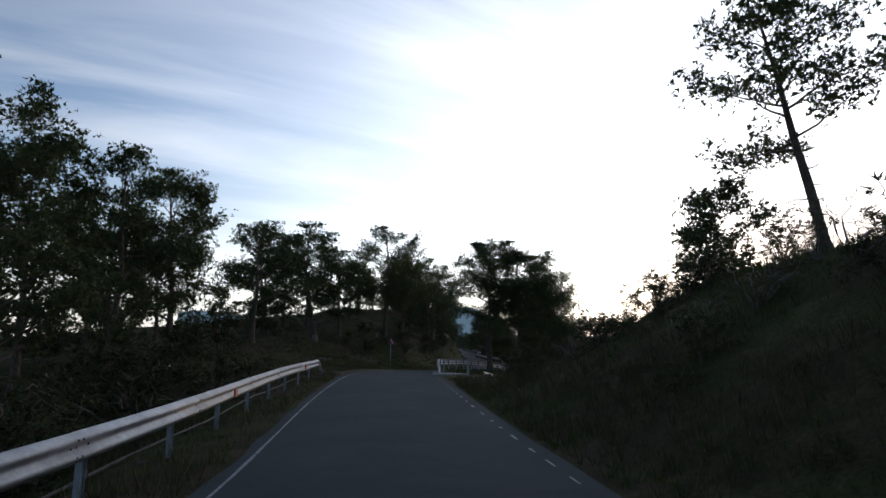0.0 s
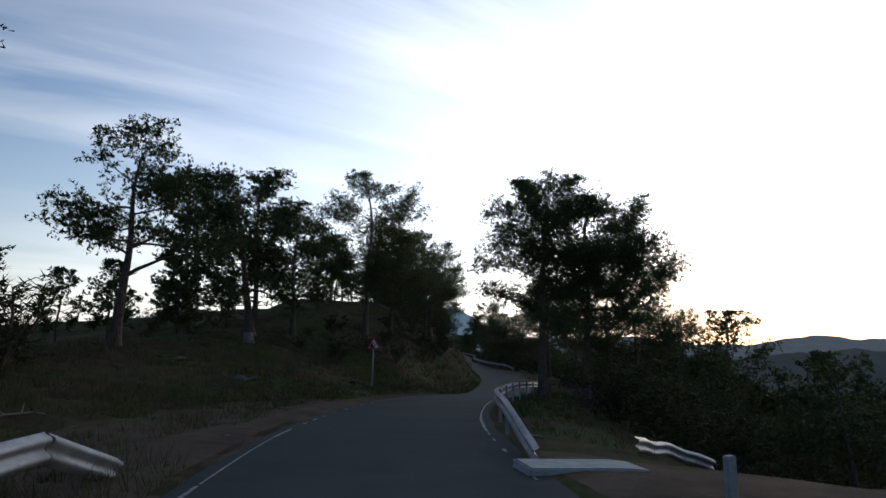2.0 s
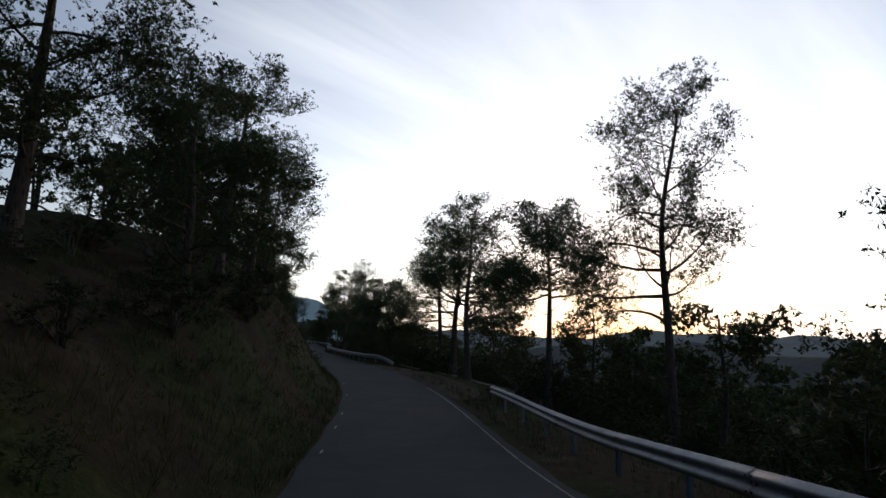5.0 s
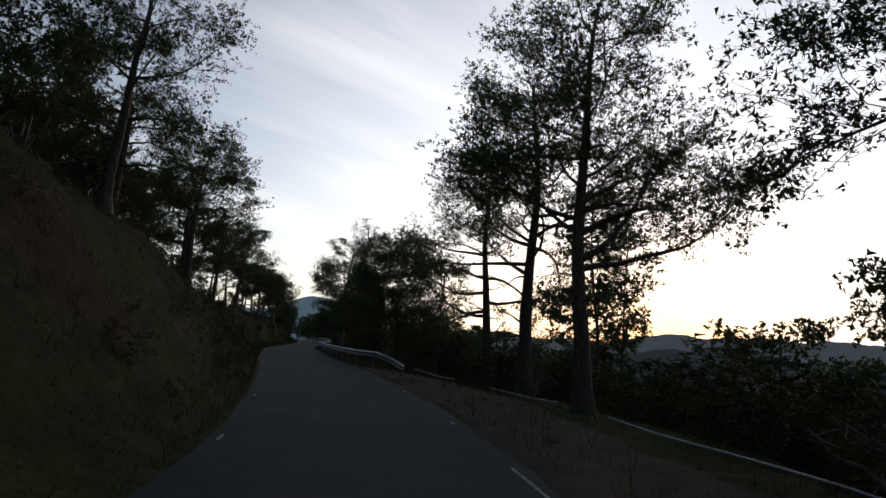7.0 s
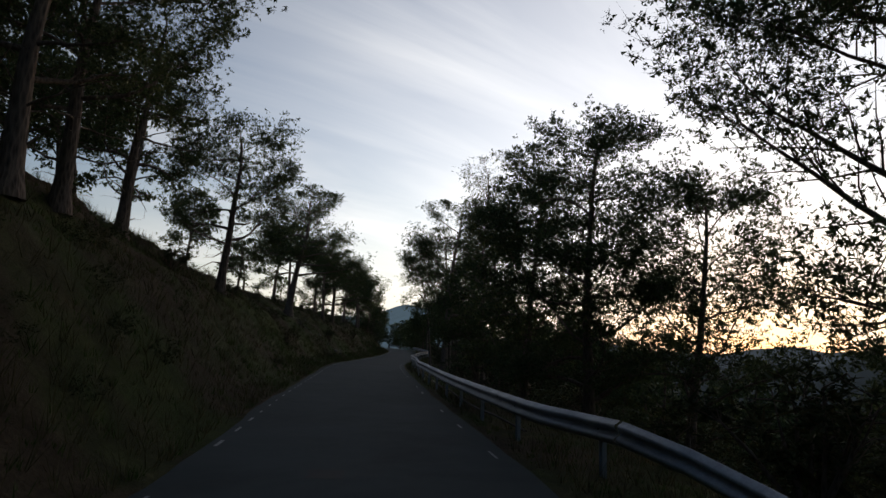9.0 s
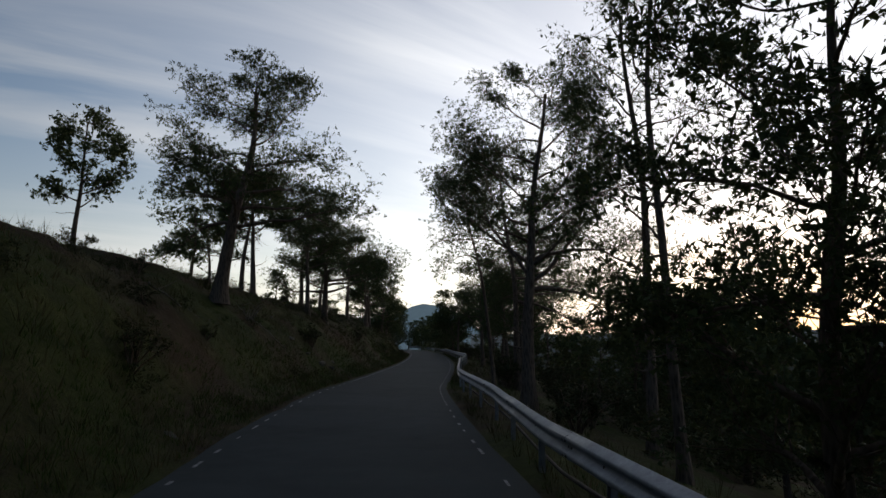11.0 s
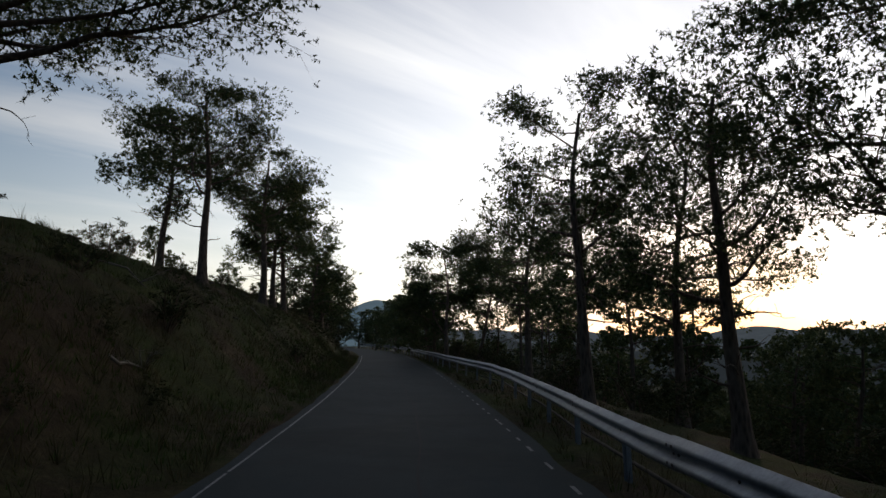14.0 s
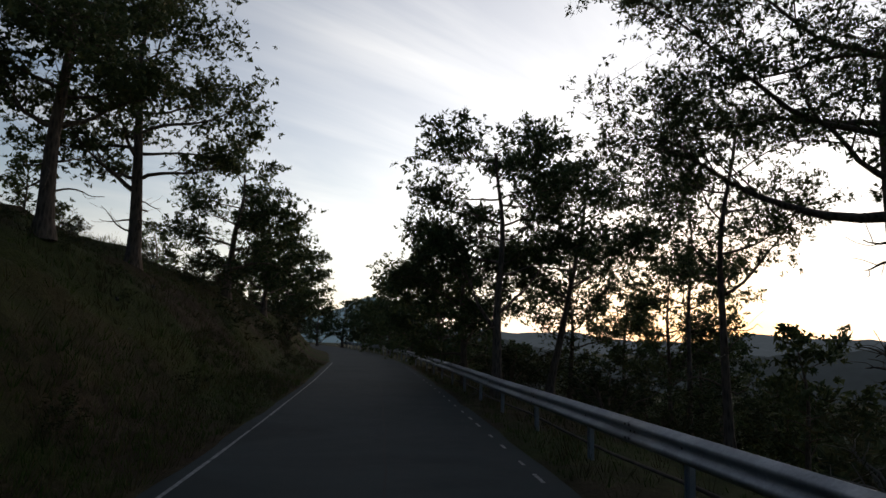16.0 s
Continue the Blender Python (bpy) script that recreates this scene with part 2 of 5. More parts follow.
GROUND, DIRT, ASPHALT, BARK = mat_ground(), mat_dirt(), mat_asphalt(), mat_bark()
NEEDLES = mat_leaf("pine_needles", (0.05, 0.07, 0.034), (0.08, 0.1, 0.046), (0.12, 0.13, 0.06))
SHRUBLEAF = mat_leaf("shrub_leaves", (0.03, 0.042, 0.02), (0.05, 0.056, 0.026), (0.085, 0.07, 0.035))
DRYGRASS = mat_leaf("dry_grass", (0.045, 0.042, 0.02), (0.09, 0.076, 0.04), (0.15, 0.125, 0.08), 0.8, 0.3)
GREENGRASS = mat_leaf("green_grass", (0.03, 0.056, 0.012), (0.05, 0.085, 0.02), (0.085, 0.1, 0.034), 0.7, 0.3)
PAINT = mat_speckled("worn_road_paint", (0.10, 0.105, 0.11), (0.32, 0.33, 0.33), 9, 0.7, 0, 0.3, 0.004)
ZINC = mat_speckled("weathered_galvanised_steel", (0.22, 0.225, 0.235), (0.38, 0.385, 0.4), 3.5, 0.55, 0.55, 0.08, 0.004, 0.1, 0.5)
ZINC_DARK = mat_speckled("dull_galvanised_steel", (0.22, 0.24, 0.27), (0.36, 0.38, 0.41), 5, 0.55, 0.6, 0.1, 0.004, 0.1, 0.5)
# needles of the far wood, darkened: the valley's shade is in the colour
SHADED_FARLEAF = mat_leaf("shaded_distant_needles", (0.03, 0.04, 0.022), (0.045, 0.055, 0.03), (0.06, 0.068, 0.036))
RUSTY = mat_speckled("dull_rusty_steel", (0.05, 0.042, 0.036), (0.12, 0.1, 0.085), 6, 0.75, 0.3, 0.2, 0.004)
BOLT = mat_plain("rusty_bolt_steel", (0.06, 0.045, 0.035), 0.7, 0.5)
STONE = mat_speckled("grey_limestone", (0.05, 0.046, 0.04), (0.14, 0.128, 0.11), 4, 0.95, 0, 0.8, 0.03, 0.2)
CONCRETE = mat_speckled("grey_concrete", (0.28, 0.28, 0.27), (0.42, 0.42, 0.4), 5, 0.9, 0, 0.4, 0.01)
RED, WHITE, BLACK = mat_plain("red_sign_film", (0.45, 0.03, 0.03), 0.4), mat_plain("white_sign_film", (0.72, 0.73, 0.74), 0.4), mat_plain("black_sign_film", (0.02, 0.02, 0.022), 0.4)
PATCHTAR = mat_speckled("dark_tar_patch", (0.010, 0.010, 0.011), (0.02, 0.02, 0.021), 8, 0.8, 0, 0.3, 0.006)
DEADWOOD = mat_speckled("grey_dead_wood", (0.12, 0.1, 0.085), (0.25, 0.22, 0.19), 8, 0.95, 0, 0.5, 0.01)


# ---- mesh helpers ----
def mesh_tris(name, v, f, mat, smooth=False):
    """A mesh from arrays of vertices (n, 3) and triangles (m, 3)."""
    v, f = np.asarray(v, np.float32), np.asarray(f, np.int32)
    me = bpy.data.meshes.new(name)
    me.vertices.add(len(v))
    me.vertices.foreach_set("co", v.ravel())
    me.loops.add(3 * len(f))
    me.loops.foreach_set("vertex_index", f.ravel())
    me.polygons.add(len(f))
    me.polygons.foreach_set("loop_start", np.arange(0, 3 * len(f), 3, dtype=np.int32))
    if smooth:
        me.polygons.foreach_set("use_smooth", np.ones(len(f), bool))
    me.update(calc_edges=True)
    me.validate()
    me.materials.append(mat)
    return me


def child(name, data, parent, label=""):
    ob = new(name, data)
    ob.parent = parent
    return tagged(ob, label)


def part(name, bm, mat, parent, label="", smooth=False):
    me = bpy.data.meshes.new(name)
    bmesh.ops.recalc_face_normals(bm, faces=bm.faces)
    bm.to_mesh(me)
    bm.free()
    if smooth:
        me.polygons.foreach_set("use_smooth", np.ones(len(me.polygons), bool))
    me.materials.append(mat)
    return child(name, me, parent, label)


def tube(pts, radii, sides, off=0):
    """Vertices and triangles of a tapered tube along pts."""
    pts, radii = np.asarray(pts, float), np.asarray(radii, float)
    d = np.gradient(pts, axis=0)
    d /= np.linalg.norm(d, axis=1)[:, None] + 1e-9
    ref = np.where(np.abs(d[:, 2:3]) > 0.9, [[1.0, 0, 0]], [[0, 0, 1.0]])
    a = np.cross(d, ref)
    a /= np.linalg.norm(a, axis=1)[:, None] + 1e-9
    b = np.cross(d, a)
    ang = np.arange(sides) * 2 * np.pi / sides
    v = pts[:, None] + radii[:, None, None] * (np.cos(ang)[None, :, None] * a[:, None] + np.sin(ang)[None, :, None] * b[:, None])
    k = len(pts)
    i, j = np.meshgrid(np.arange(k - 1), np.arange(sides), indexing="ij")
    p, q = i * sides + j, i * sides + (j + 1) % sides
    f = np.concatenate([np.stack([p, q, q + sides], -1).reshape(-1, 3), np.stack([p, q + sides, p + sides], -1).reshape(-1, 3)])
    return v.reshape(-1, 3), f + off


class Soup:
    """Collects pieces of one mesh."""

    def __init__(self):
        self.v, self.f, self.n = [], [], 0

    def add(self, v, f):
        self.v.append(v); self.f.append(np.asarray(f) + self.n); self.n += len(v)

    def mesh(self, name, mat, smooth=False):
        return mesh_tris(name, np.concatenate(self.v), np.concatenate(self.f), mat, smooth)


# ---- the lie of the land ----
ROAD_Y = np.array([-60, -20, 0, 7, 11.5, 18, 23, 28, 33, 37, 43, 48, 54, 60, 67, 73, 79, 84, 90, 96, 101, 108, 119, 128, 136, 145, 152, 160, 168, 174, 187, 200, 215, 235, 260, 290.0])
ROAD_X = np.array([6.6, 2.2, 0.0, -0.65, -1.3, -2.1, -2.6, -3.1, -3.45, -3.4, -2.8, -1.85, -0.35, 0.95, 2.0, 2.85, 3.6, 4.05, 4.3, 4.2, 3.9, 3.4, 2.5, 2.0, 1.5, 1.3, 1.75, 2.3, 2.65, 2.85, 3.05, 3.0, 2.7, 1.2, -3.5, -12.0])
ROAD_ZY = np.array([-60, 0, 10, 16, 21, 26, 32, 37.5, 45, 52, 60, 67, 78, 90, 101, 128, 139, 150, 161, 172, 200, 260, 300.0])
ROAD_Z = np.array([0.3, 0, 0.01, 0.1, 0.14, 0.14, 0.06, -0.12, -0.34, -0.72, -1.3, -1.78, -1.88, -1.85, -1.7, -1.63, -1.58, -1.68, -1.65, -1.68, -1.66, -1.6, -1.6])


def eased(y, xs, ys):
    """A smooth curve through the points."""
    y = np.asarray(y, float)
    return sum(np.interp(y + o, xs, ys) * w for o, w in ((-4, 0.1), (-2, 0.2), (0, 0.4), (2, 0.2), (4, 0.1)))


def road_x(y):
    return eased(y, ROAD_Y, ROAD_X)


def road_z(y):
    return eased(y, ROAD_ZY, ROAD_Z)


STATIONS = []


def station(y, *profile):
    """The ground across the road at y: pairs of metres from the road's middle and metres above the road."""
    STATIONS.append((y, np.array(profile, float).reshape(-1, 2).T))


station(-60, -200, -25, -60, -12, -20, -5, -9, -2.5, -5, -0.7, -3.8, -0.08, -2.6, 0, 2.6, 0, 3.2, 0.15, 4.5, 1.1, 6.5, 2.6, 9, 3.8, 14, 4.6, 30, 5, 60, 4, 200, -20)
station(13, -200, -25, -60, -12, -20, -5, -9, -2.5, -5, -0.7, -3.8, -0.08, -2.6, 0, 2.6, 0, 3.2, 0.15, 4.5, 0.9, 6.5, 2.1, 9, 3.4, 13, 4.3, 30, 5, 60, 3, 200, -20)
station(21, -200, -25, -60, -11, -20, -3.5, -9, -1.2, -5, -0.3, -3.8, -0.05, -2.6, 0, 2.6, 0, 3.4, 0.05, 5, 0.35, 7, 1.3, 9.5, 2.8, 12.5, 3.9, 30, 3, 60, -4, 200, -30)
station(27, -200, -25, -60, -9, -20, -1.2, -9, 0.1, -5, 0.05, -3.8, 0, -2.6, 0, 2.6, 0, 4, 0, 6, 0, 8, 0.2, 10, 0.5, 12, 0.6, 20, -2.5, 60, -16, 200, -40)
station(34, -200, -25, -60, -6, -20, 0.6, -11, 0.9, -7, 0.25, -4.5, 0.03, -2.6, 0, 2.6, 0, 3.4, -0.1, 4.6, -0.3, 6.5, -0.9, 9, -2.4, 13, -4.6, 20, -7.5, 60, -22, 200, -45)
station(46, -200, -20, -60, -3, -25, 1.5, -13, 1.9, -8, 0.95, -4.7, 0.45, -3.4, 0.06, -2.6, 0, 2.6, 0, 3.4, -0.05, 5, -0.2, 7.5, -0.9, 10, -2.2, 14, -4.6, 22, -8, 60, -23, 200, -46)
station(54, -200, -16, -60, -2, -27, 2.1, -14, 2.9, -10, 2.2, -8, 1.45, -6.6, 1.0, -5.3, 0.65, -4.2, 0.36, -3.2, 0.05, -2.6, 0, 2.6, 0, 3.7, -0.03, 5.3, -0.25, 7.8, -1.2, 14, -4.8, 24, -9.4, 60, -23.5, 200, -46)
station(60, -200, -12, -60, -1, -30, 2.6, -16, 3.5, -10, 3.4, -7.5, 2.9, -5, 1.5, -3.3, 0.3, -2.6, 0, 2.6, 0, 4, 0, 5.5, -0.3, 8, -1.4, 14, -5, 25, -10, 60, -24, 200, -46)
station(75, -200, -8, -60, 2, -30, 4.6, -15, 6.4, -10, 4.8, -7.5, 4.0, -5.2, 2.9, -3.3, 0.5, -2.6, 0, 2.6, 0, 4, -0.05, 5.5, -0.3, 8, -1.4, 14, -5, 25, -10, 60, -24, 200, -46)
station(92, -200, -6, -60, 1, -32, 4.2, -23, 8.4, -15, 8.2, -10, 7.0, -7.5, 5.7, -5.2, 3.7, -3.2, 0.6, -2.6, 0, 2.6, 0, 4.5, -0.03, 6.3, -0.1, 9.3, -0.8, 14, -3.2, 25, -9, 60, -24, 200, -46)
station(112, -200, -4, -60, 6, -30, 8.5, -15, 7.2, -10, 5.8, -7.5, 4.7, -5.2, 3.1, -3.2, 0.5, -2.6, 0, 2.6, 0, 3.9, -0.08, 6, -0.6, 9, -1.3, 14, -4, 25, -9, 60, -24, 200, -46)
station(140, -200, -4, -60, 5, -30, 7, -14, 5.4, -9, 4.5, -7, 3.6, -5, 2.3, -3.6, 0.4, -2.6, 0, 2.6, 0, 3.8, -0.1, 6, -0.9, 10, -2.2, 16, -5, 25, -8, 60, -20, 200, -42)
station(165, -200, -4, -60, 5, -30, 5.2, -14, 5.0, -9, 4.2, -7, 3.5, -5.4, 2.4, -3.6, 0.4, -2.6, 0, 2.6, 0, 4, -0.1, 7, -0.5, 11, -2, 16, -4.4, 25, -8, 60, -18, 200, -40)
station(190, -200, -4, -60, 6, -30, 7.2, -14, 5.7, -9, 4.3, -7, 3.5, -5.4, 2.5, -3.6, 0.4, -2.6, 0, 2.6, 0, 4, -0.1, 7, -0.5, 11, -2, 16, -4.4, 25, -8, 60, -18, 200, -40)
station(290, -200, 4, -60, 8, -30, 7, -14, 4.8, -9, 3.6, -7, 3, -5.4, 2.0, -3.5, 0.3, -2.6, 0, 2.6, 0, 4, -0.1, 7, -0.5, 11, -1.4, 16, -3, 25, -6, 60, -14, 200, -36)


def lumps(x, y):
    """Smooth unevenness, about +-1."""
    return (np.sin(x * 0.83 + 1.3 * np.sin(y * 0.41)) * np.sin(y * 0.67 + 1.1 * np.sin(x * 0.53 + 2.0)) * 0.6
            + np.sin(x * 2.1 + y * 1.3 + 2 * np.sin(y * 0.9)) * 0.25 + np.sin(y * 2.9 - x * 1.7 + 1.5 * np.sin(x * 1.3)) * 0.2)


def ground(x, y):
    """The height of the ground."""
    x, y = np.atleast_1d(np.asarray(x, float)), np.atleast_1d(np.asarray(y, float))
    x, y = np.broadcast_arrays(x, y)
    yc = np.clip(y, -60, 290)
    d = x - road_x(yc)
    heights = np.array([np.interp(d, *prof) for _, prof in STATIONS])
    ys = np.array([s for s, _ in STATIONS])
    k = np.clip(np.searchsorted(ys, yc) - 1, 0, len(ys) - 2)
    u = np.clip((yc - ys[k]) / (ys[k + 1] - ys[k]), 0, 1)
    u = u * u * (3 - 2 * u)
    idx = np.indices(k.shape)
    h = heights[(k, *idx)] * (1 - u) + heights[(k + 1, *idx)] * u
    rough = np.clip((np.abs(d) - 2.9) / 2.5, 0, 1)
    steep = np.clip(np.abs(h) / 3, 0.25, 1)
    z = road_z(yc) + h + lumps(x, y) * 0.28 * rough * steep + lumps(x * 2.3 + 7, y * 2.0) * 0.17 * rough * steep + lumps(x * 4.6 + 3, y * 4.1) * 0.05 * rough
    z = np.where(np.abs(d) < 2.35, z - 0.06, z)
    # far from the road the land falls to a valley, then to a plain at the horizon
    away = np.maximum(np.maximum(np.abs(x) - 200, y - 290), np.maximum(-60 - y, 0))
    w = np.clip(away / 300, 0, 1)
    return z * (1 - w) + -38 * w


def gz(x, y):
    return float(ground(x, y)[0])


def spaced(*spans):
    """Coordinates from (start, stop, step) spans."""
    return np.unique(np.concatenate([np.arange(a, b, s) for a, b, s in spans]).round(3))


def grid_tris(nx, ny):
    i, j = np.meshgrid(np.arange(ny - 1), np.arange(nx - 1), indexing="ij")
    p = i * nx + j
    return np.concatenate([np.stack([p, p + 1, p + nx + 1], -1).reshape(-1, 3), np.stack([p, p + nx + 1, p + nx], -1).reshape(-1, 3)])


def build_ground():
    ds = spaced((-4800, -400, 800), (-400, -60, 40), (-60, -24, 4), (-24, -12, 1.0), (-12, 12, 0.4), (12, 24, 1.0), (24, 60, 4), (60, 400, 40), (400, 4801, 800))
    ys = spaced((-4800, -300, 900), (-300, -60, 40), (-60, -12, 3), (-12, 215, 0.7), (215, 300, 3), (300, 700, 50), (700, 4801, 800))
    xx = ds[None, :] + road_x(np.clip(ys, -60, 290))[:, None] * np.clip(1 - (np.abs(ds) - 60) / 300, 0, 1)[None, :]
    yy = np.broadcast_to(ys[:, None], xx.shape)
    v = np.stack([xx, yy, ground(xx, yy)], -1).reshape(-1, 3)
    ob = new("ground", mesh_tris("ground", v, grid_tris(len(ds), len(ys)), GROUND, True))
    tagged(ob, "dark hillside of soil, dry grass and pine litter beside the road", "ground", kind="structure")


def strip(name, y0, y1, d0, d1, lift, mat, step=0.7, ragged=0.0, seed=0, crown=0.0):
    """A strip laid along the road between two distances from its middle."""
    r = np.random.RandomState(seed)
    ys = np.append(np.arange(y0, y1, step), y1)
    a = np.interp(ys, *d0) if isinstance(d0, tuple) else np.full(len(ys), float(d0))
    b = np.interp(ys, *d1) if isinstance(d1, tuple) else np.full(len(ys), float(d1))
    if ragged:
        a = a + np.convolve(r.randn(len(ys) + 2), [0.3, 0.4, 0.3], "valid") * ragged
        b = b + np.convolve(r.randn(len(ys) + 2), [0.3, 0.4, 0.3], "valid") * ragged
    n = 7
    u = np.linspace(0, 1, n)
    d = a[:, None] * (1 - u) + b[:, None] * u
    yy = np.repeat(ys[:, None], n, 1)
    xx = road_x(yy) + d
    zz = (np.maximum(ground(xx, yy), road_z(yy) - 0.3) if mat is DIRT else road_z(yy) - 0.008 * np.abs(d)) + lift
    v = np.stack([xx, yy, zz], -1).reshape(-1, 3)
    return mesh_tris(name, v, grid_tris(n, len(ys)), mat, True)


def build_road():
    road = new("road", strip("road", -60, 289, -2.24, 2.28, 0.0, ASPHALT, 0.7, 0.06, 3))
    tagged(road, "narrow worn grey asphalt road with faded edge lines", "road", kind="structure")
    # edge lines: solid where fresh, short worn dashes elsewhere
    r = np.random.RandomState(5)
    for side, spans in ((-1, ((-30, 34, 0), (34, 62, 1), (62, 112, 2), (112, 150, 1), (150, 215, 0))), (1, ((-30, 34, 1), (34, 62, 0), (62, 86, 0), (86, 132, 2), (132, 168, 1), (168, 215, 1)))):
        for y0, y1, wear in spans:
            y = y0
            while y < y1:
                length = {0: r.uniform(1.5, 5), 1: r.uniform(0.2, 0.5), 2: r.uniform(0.3, 0.6)}[wear]
                gap = {0: r.uniform(0.02, 0.12), 1: r.uniform(0.5, 1.1), 2: r.uniform(2, 7)}[wear]
                w = r.uniform(0.018, 0.028)
                ob = child("edge_line", strip("edge_line", y, min(y + length, y1), side * 2.02 - w, side * 2.02 + w, 0.006, PAINT, 0.5, 0.006, int(y * 10) % 9999), road)
                y += length + gap
    for y, d, ly, ld in ((41.5, 0.2, 0.5, 3.4), (84.5, -0.6, 0.8, 0.5), (108.6, -0.35, 0.5, 0.5), (76, 0.8, 1.4, 1.2)):
        child("tar_patch", strip("tar_patch", y, y + ly, d - ld / 2, d + ld / 2, 0.005, PATCHTAR, 0.25, 0.05, int(y)), road)
    # a long crack down the lane
    ys = np.arange(146, 200, 0.5)
    wob = np.cumsum(np.random.RandomState(9).randn(len(ys))) * 0.02
    wob -= np.linspace(wob[0], wob[-1], len(ys))
    child("road_crack", strip("road_crack", 146, 199.5, (ys, 0.28 + wob), (ys, 0.31 + wob), 0.004, PATCHTAR, 0.5), road)
    for name, y0, y1, d0, d1, label in (("lay_by", 21.5, 31, 2.2, (np.array([21.5, 23, 26, 28, 31]), np.array([2.6, 5.0, 8.5, 7.5, 3.2])), "bare brown dirt lay-by beside the asphalt"),
                                        ("verge", 26, 45, (np.array([26, 29, 36, 42, 45]), np.array([-3.2, -5.8, -5.6, -3.6, -2.7])), -2.17, "bare brown dirt verge beside the asphalt"),
                                        ("shoulder", 80, 107, 2.2, (np.array([80, 84, 96, 104, 107]), np.array([3.0, 4.4, 4.8, 3.8, 2.8])), "bare dirt shoulder where the guardrail is missing")):
        ob = new(name, strip(name, y0, y1, d0, d1, 0.035, DIRT, 0.5, 0.12, int(y0)))
        tagged(ob, label, "dirt", kind="structure")


build_ground()
build_road()


# ---- distant ridges and the lone peak ----
def build_ridge(name, dist, az0, az1, height, seed, mat, label, peak=None):
    r = np.random.RandomState(seed)
    az = np.radians(np.linspace(az0, az1, 220))
    h = np.full(len(az), float(height[0]))
    for k in range(1, 7):
        h += height[1] / 1.7 ** k * np.sin(np.degrees(az) * 0.13 * 1.9 ** k + r.uniform(0, 6))
    h += np.convolve(r.randn(len(az) + 4), np.ones(5) / 5, "valid") * height[1] * 0.04
    if peak:
        a = np.degrees(az)
        h += peak[1] * (np.exp(-np.abs((a - peak[0]) / peak[2]) ** 2.2) + 0.25 * np.exp(-((a - peak[0] - 2.4) / 1.5) ** 2))
        h = -60 + (h + 60) * (0.06 + 0.94 / (1 + np.exp((a - 5.0) / 1.1)))
    rows = []
    for back, frac in ((0.78, 0.0), (0.86, 0.35), (0.93, 0.7), (1.0, 1.0), (1.05, 0.6)):
        z = -60 + (h + 60) * frac
        rows.append(np.stack([np.sin(az) * dist * back, np.cos(az) * dist * back + 80, z], -1))
    ob = new(name, mesh_tris(name, np.concatenate(rows), grid_tris(len(az), len(rows)), mat, True))
    tagged(ob, label, "hill", kind="structure")


# slope colour, then the painted haze glow that pales or blues it
FAR1 = mat_far("near_ridge_painted_haze", (0.05, 0.06, 0.06), (0.004, 0.0046, 0.0052))
FAR2 = mat_far("far_ridge_painted_haze", (0.06, 0.07, 0.08), (0.013, 0.016, 0.019))
FAR3 = mat_far("mountain_painted_haze", (0.02, 0.025, 0.03), (0.024, 0.039, 0.054))
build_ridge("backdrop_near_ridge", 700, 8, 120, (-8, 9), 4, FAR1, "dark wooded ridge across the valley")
build_ridge("backdrop_far_ridge", 2600, 4, 150, (26, 22), 8, FAR2, "ridge under the setting sun, its haze painted as a faint glow")
build_ridge("backdrop_mountain", 4000, -25, 40, (165, 30), 11, FAR3, "mountain far off, blue from painted haze", peak=(-0.1, 60, 2.2))
build_ridge("backdrop_left_ridge", 2200, -150, -8, (8, 24), 15, FAR2, "hills beyond the trees, their haze painted as a faint glow")


# ---- pines ----
def puffs(r, centres, axes, radius, blades, width, flat=0.72):
    """Brushes of needles round the ends of the twigs: blades that radiate from each centre, a little flattened."""
    n = len(centres)
    d = r.randn(n, blades, 3)
    d /= np.linalg.norm(d, axis=2)[:, :, None] + 1e-9
    d = d * [1, 1, flat] + axes[:, None] * 0.3
    side = np.cross(d, r.randn(n, blades, 3))
    side /= np.linalg.norm(side, axis=2)[:, :, None] + 1e-9
    ln = radius[:, None, None] * r.uniform(0.5, 1.2, (n, blades, 1))
    c = centres[:, None] + r.randn(n, blades, 3) * radius[:, None, None] * 0.16
    w = width * (0.6 + 0.8 * r.rand(n, blades, 1))
    v = np.stack([c - side * w, c + side * w, c + d * ln], 2).reshape(-1, 3)
    return v, np.arange(len(v)).reshape(-1, 3)


def blades_at(r, spots, axes, length, blades, half, spread=0.85):
    """Thin needles fanning out from each spot along its axis."""
    n = len(spots)
    d = r.randn(n, blades, 3) * spread
    d += axes[:, None]
    d /= np.linalg.norm(d, axis=2)[:, :, None] + 1e-9
    side = np.cross(d, r.randn(n, blades, 3))
    side /= np.linalg.norm(side, axis=2)[:, :, None] + 1e-9
    ln = length[:, None, None] * r.uniform(0.6, 1.15, (n, blades, 1))
    c = spots[:, None] - d * ln * r.uniform(0.0, 0.35, (n, blades, 1))
    w = half * r.uniform(0.7, 1.3, (n, blades, 1))
    v = np.stack([c - side * w, c + side * w, c + d * ln], 2).reshape(-1, 3)
    return v, np.arange(len(v)).reshape(-1, 3)


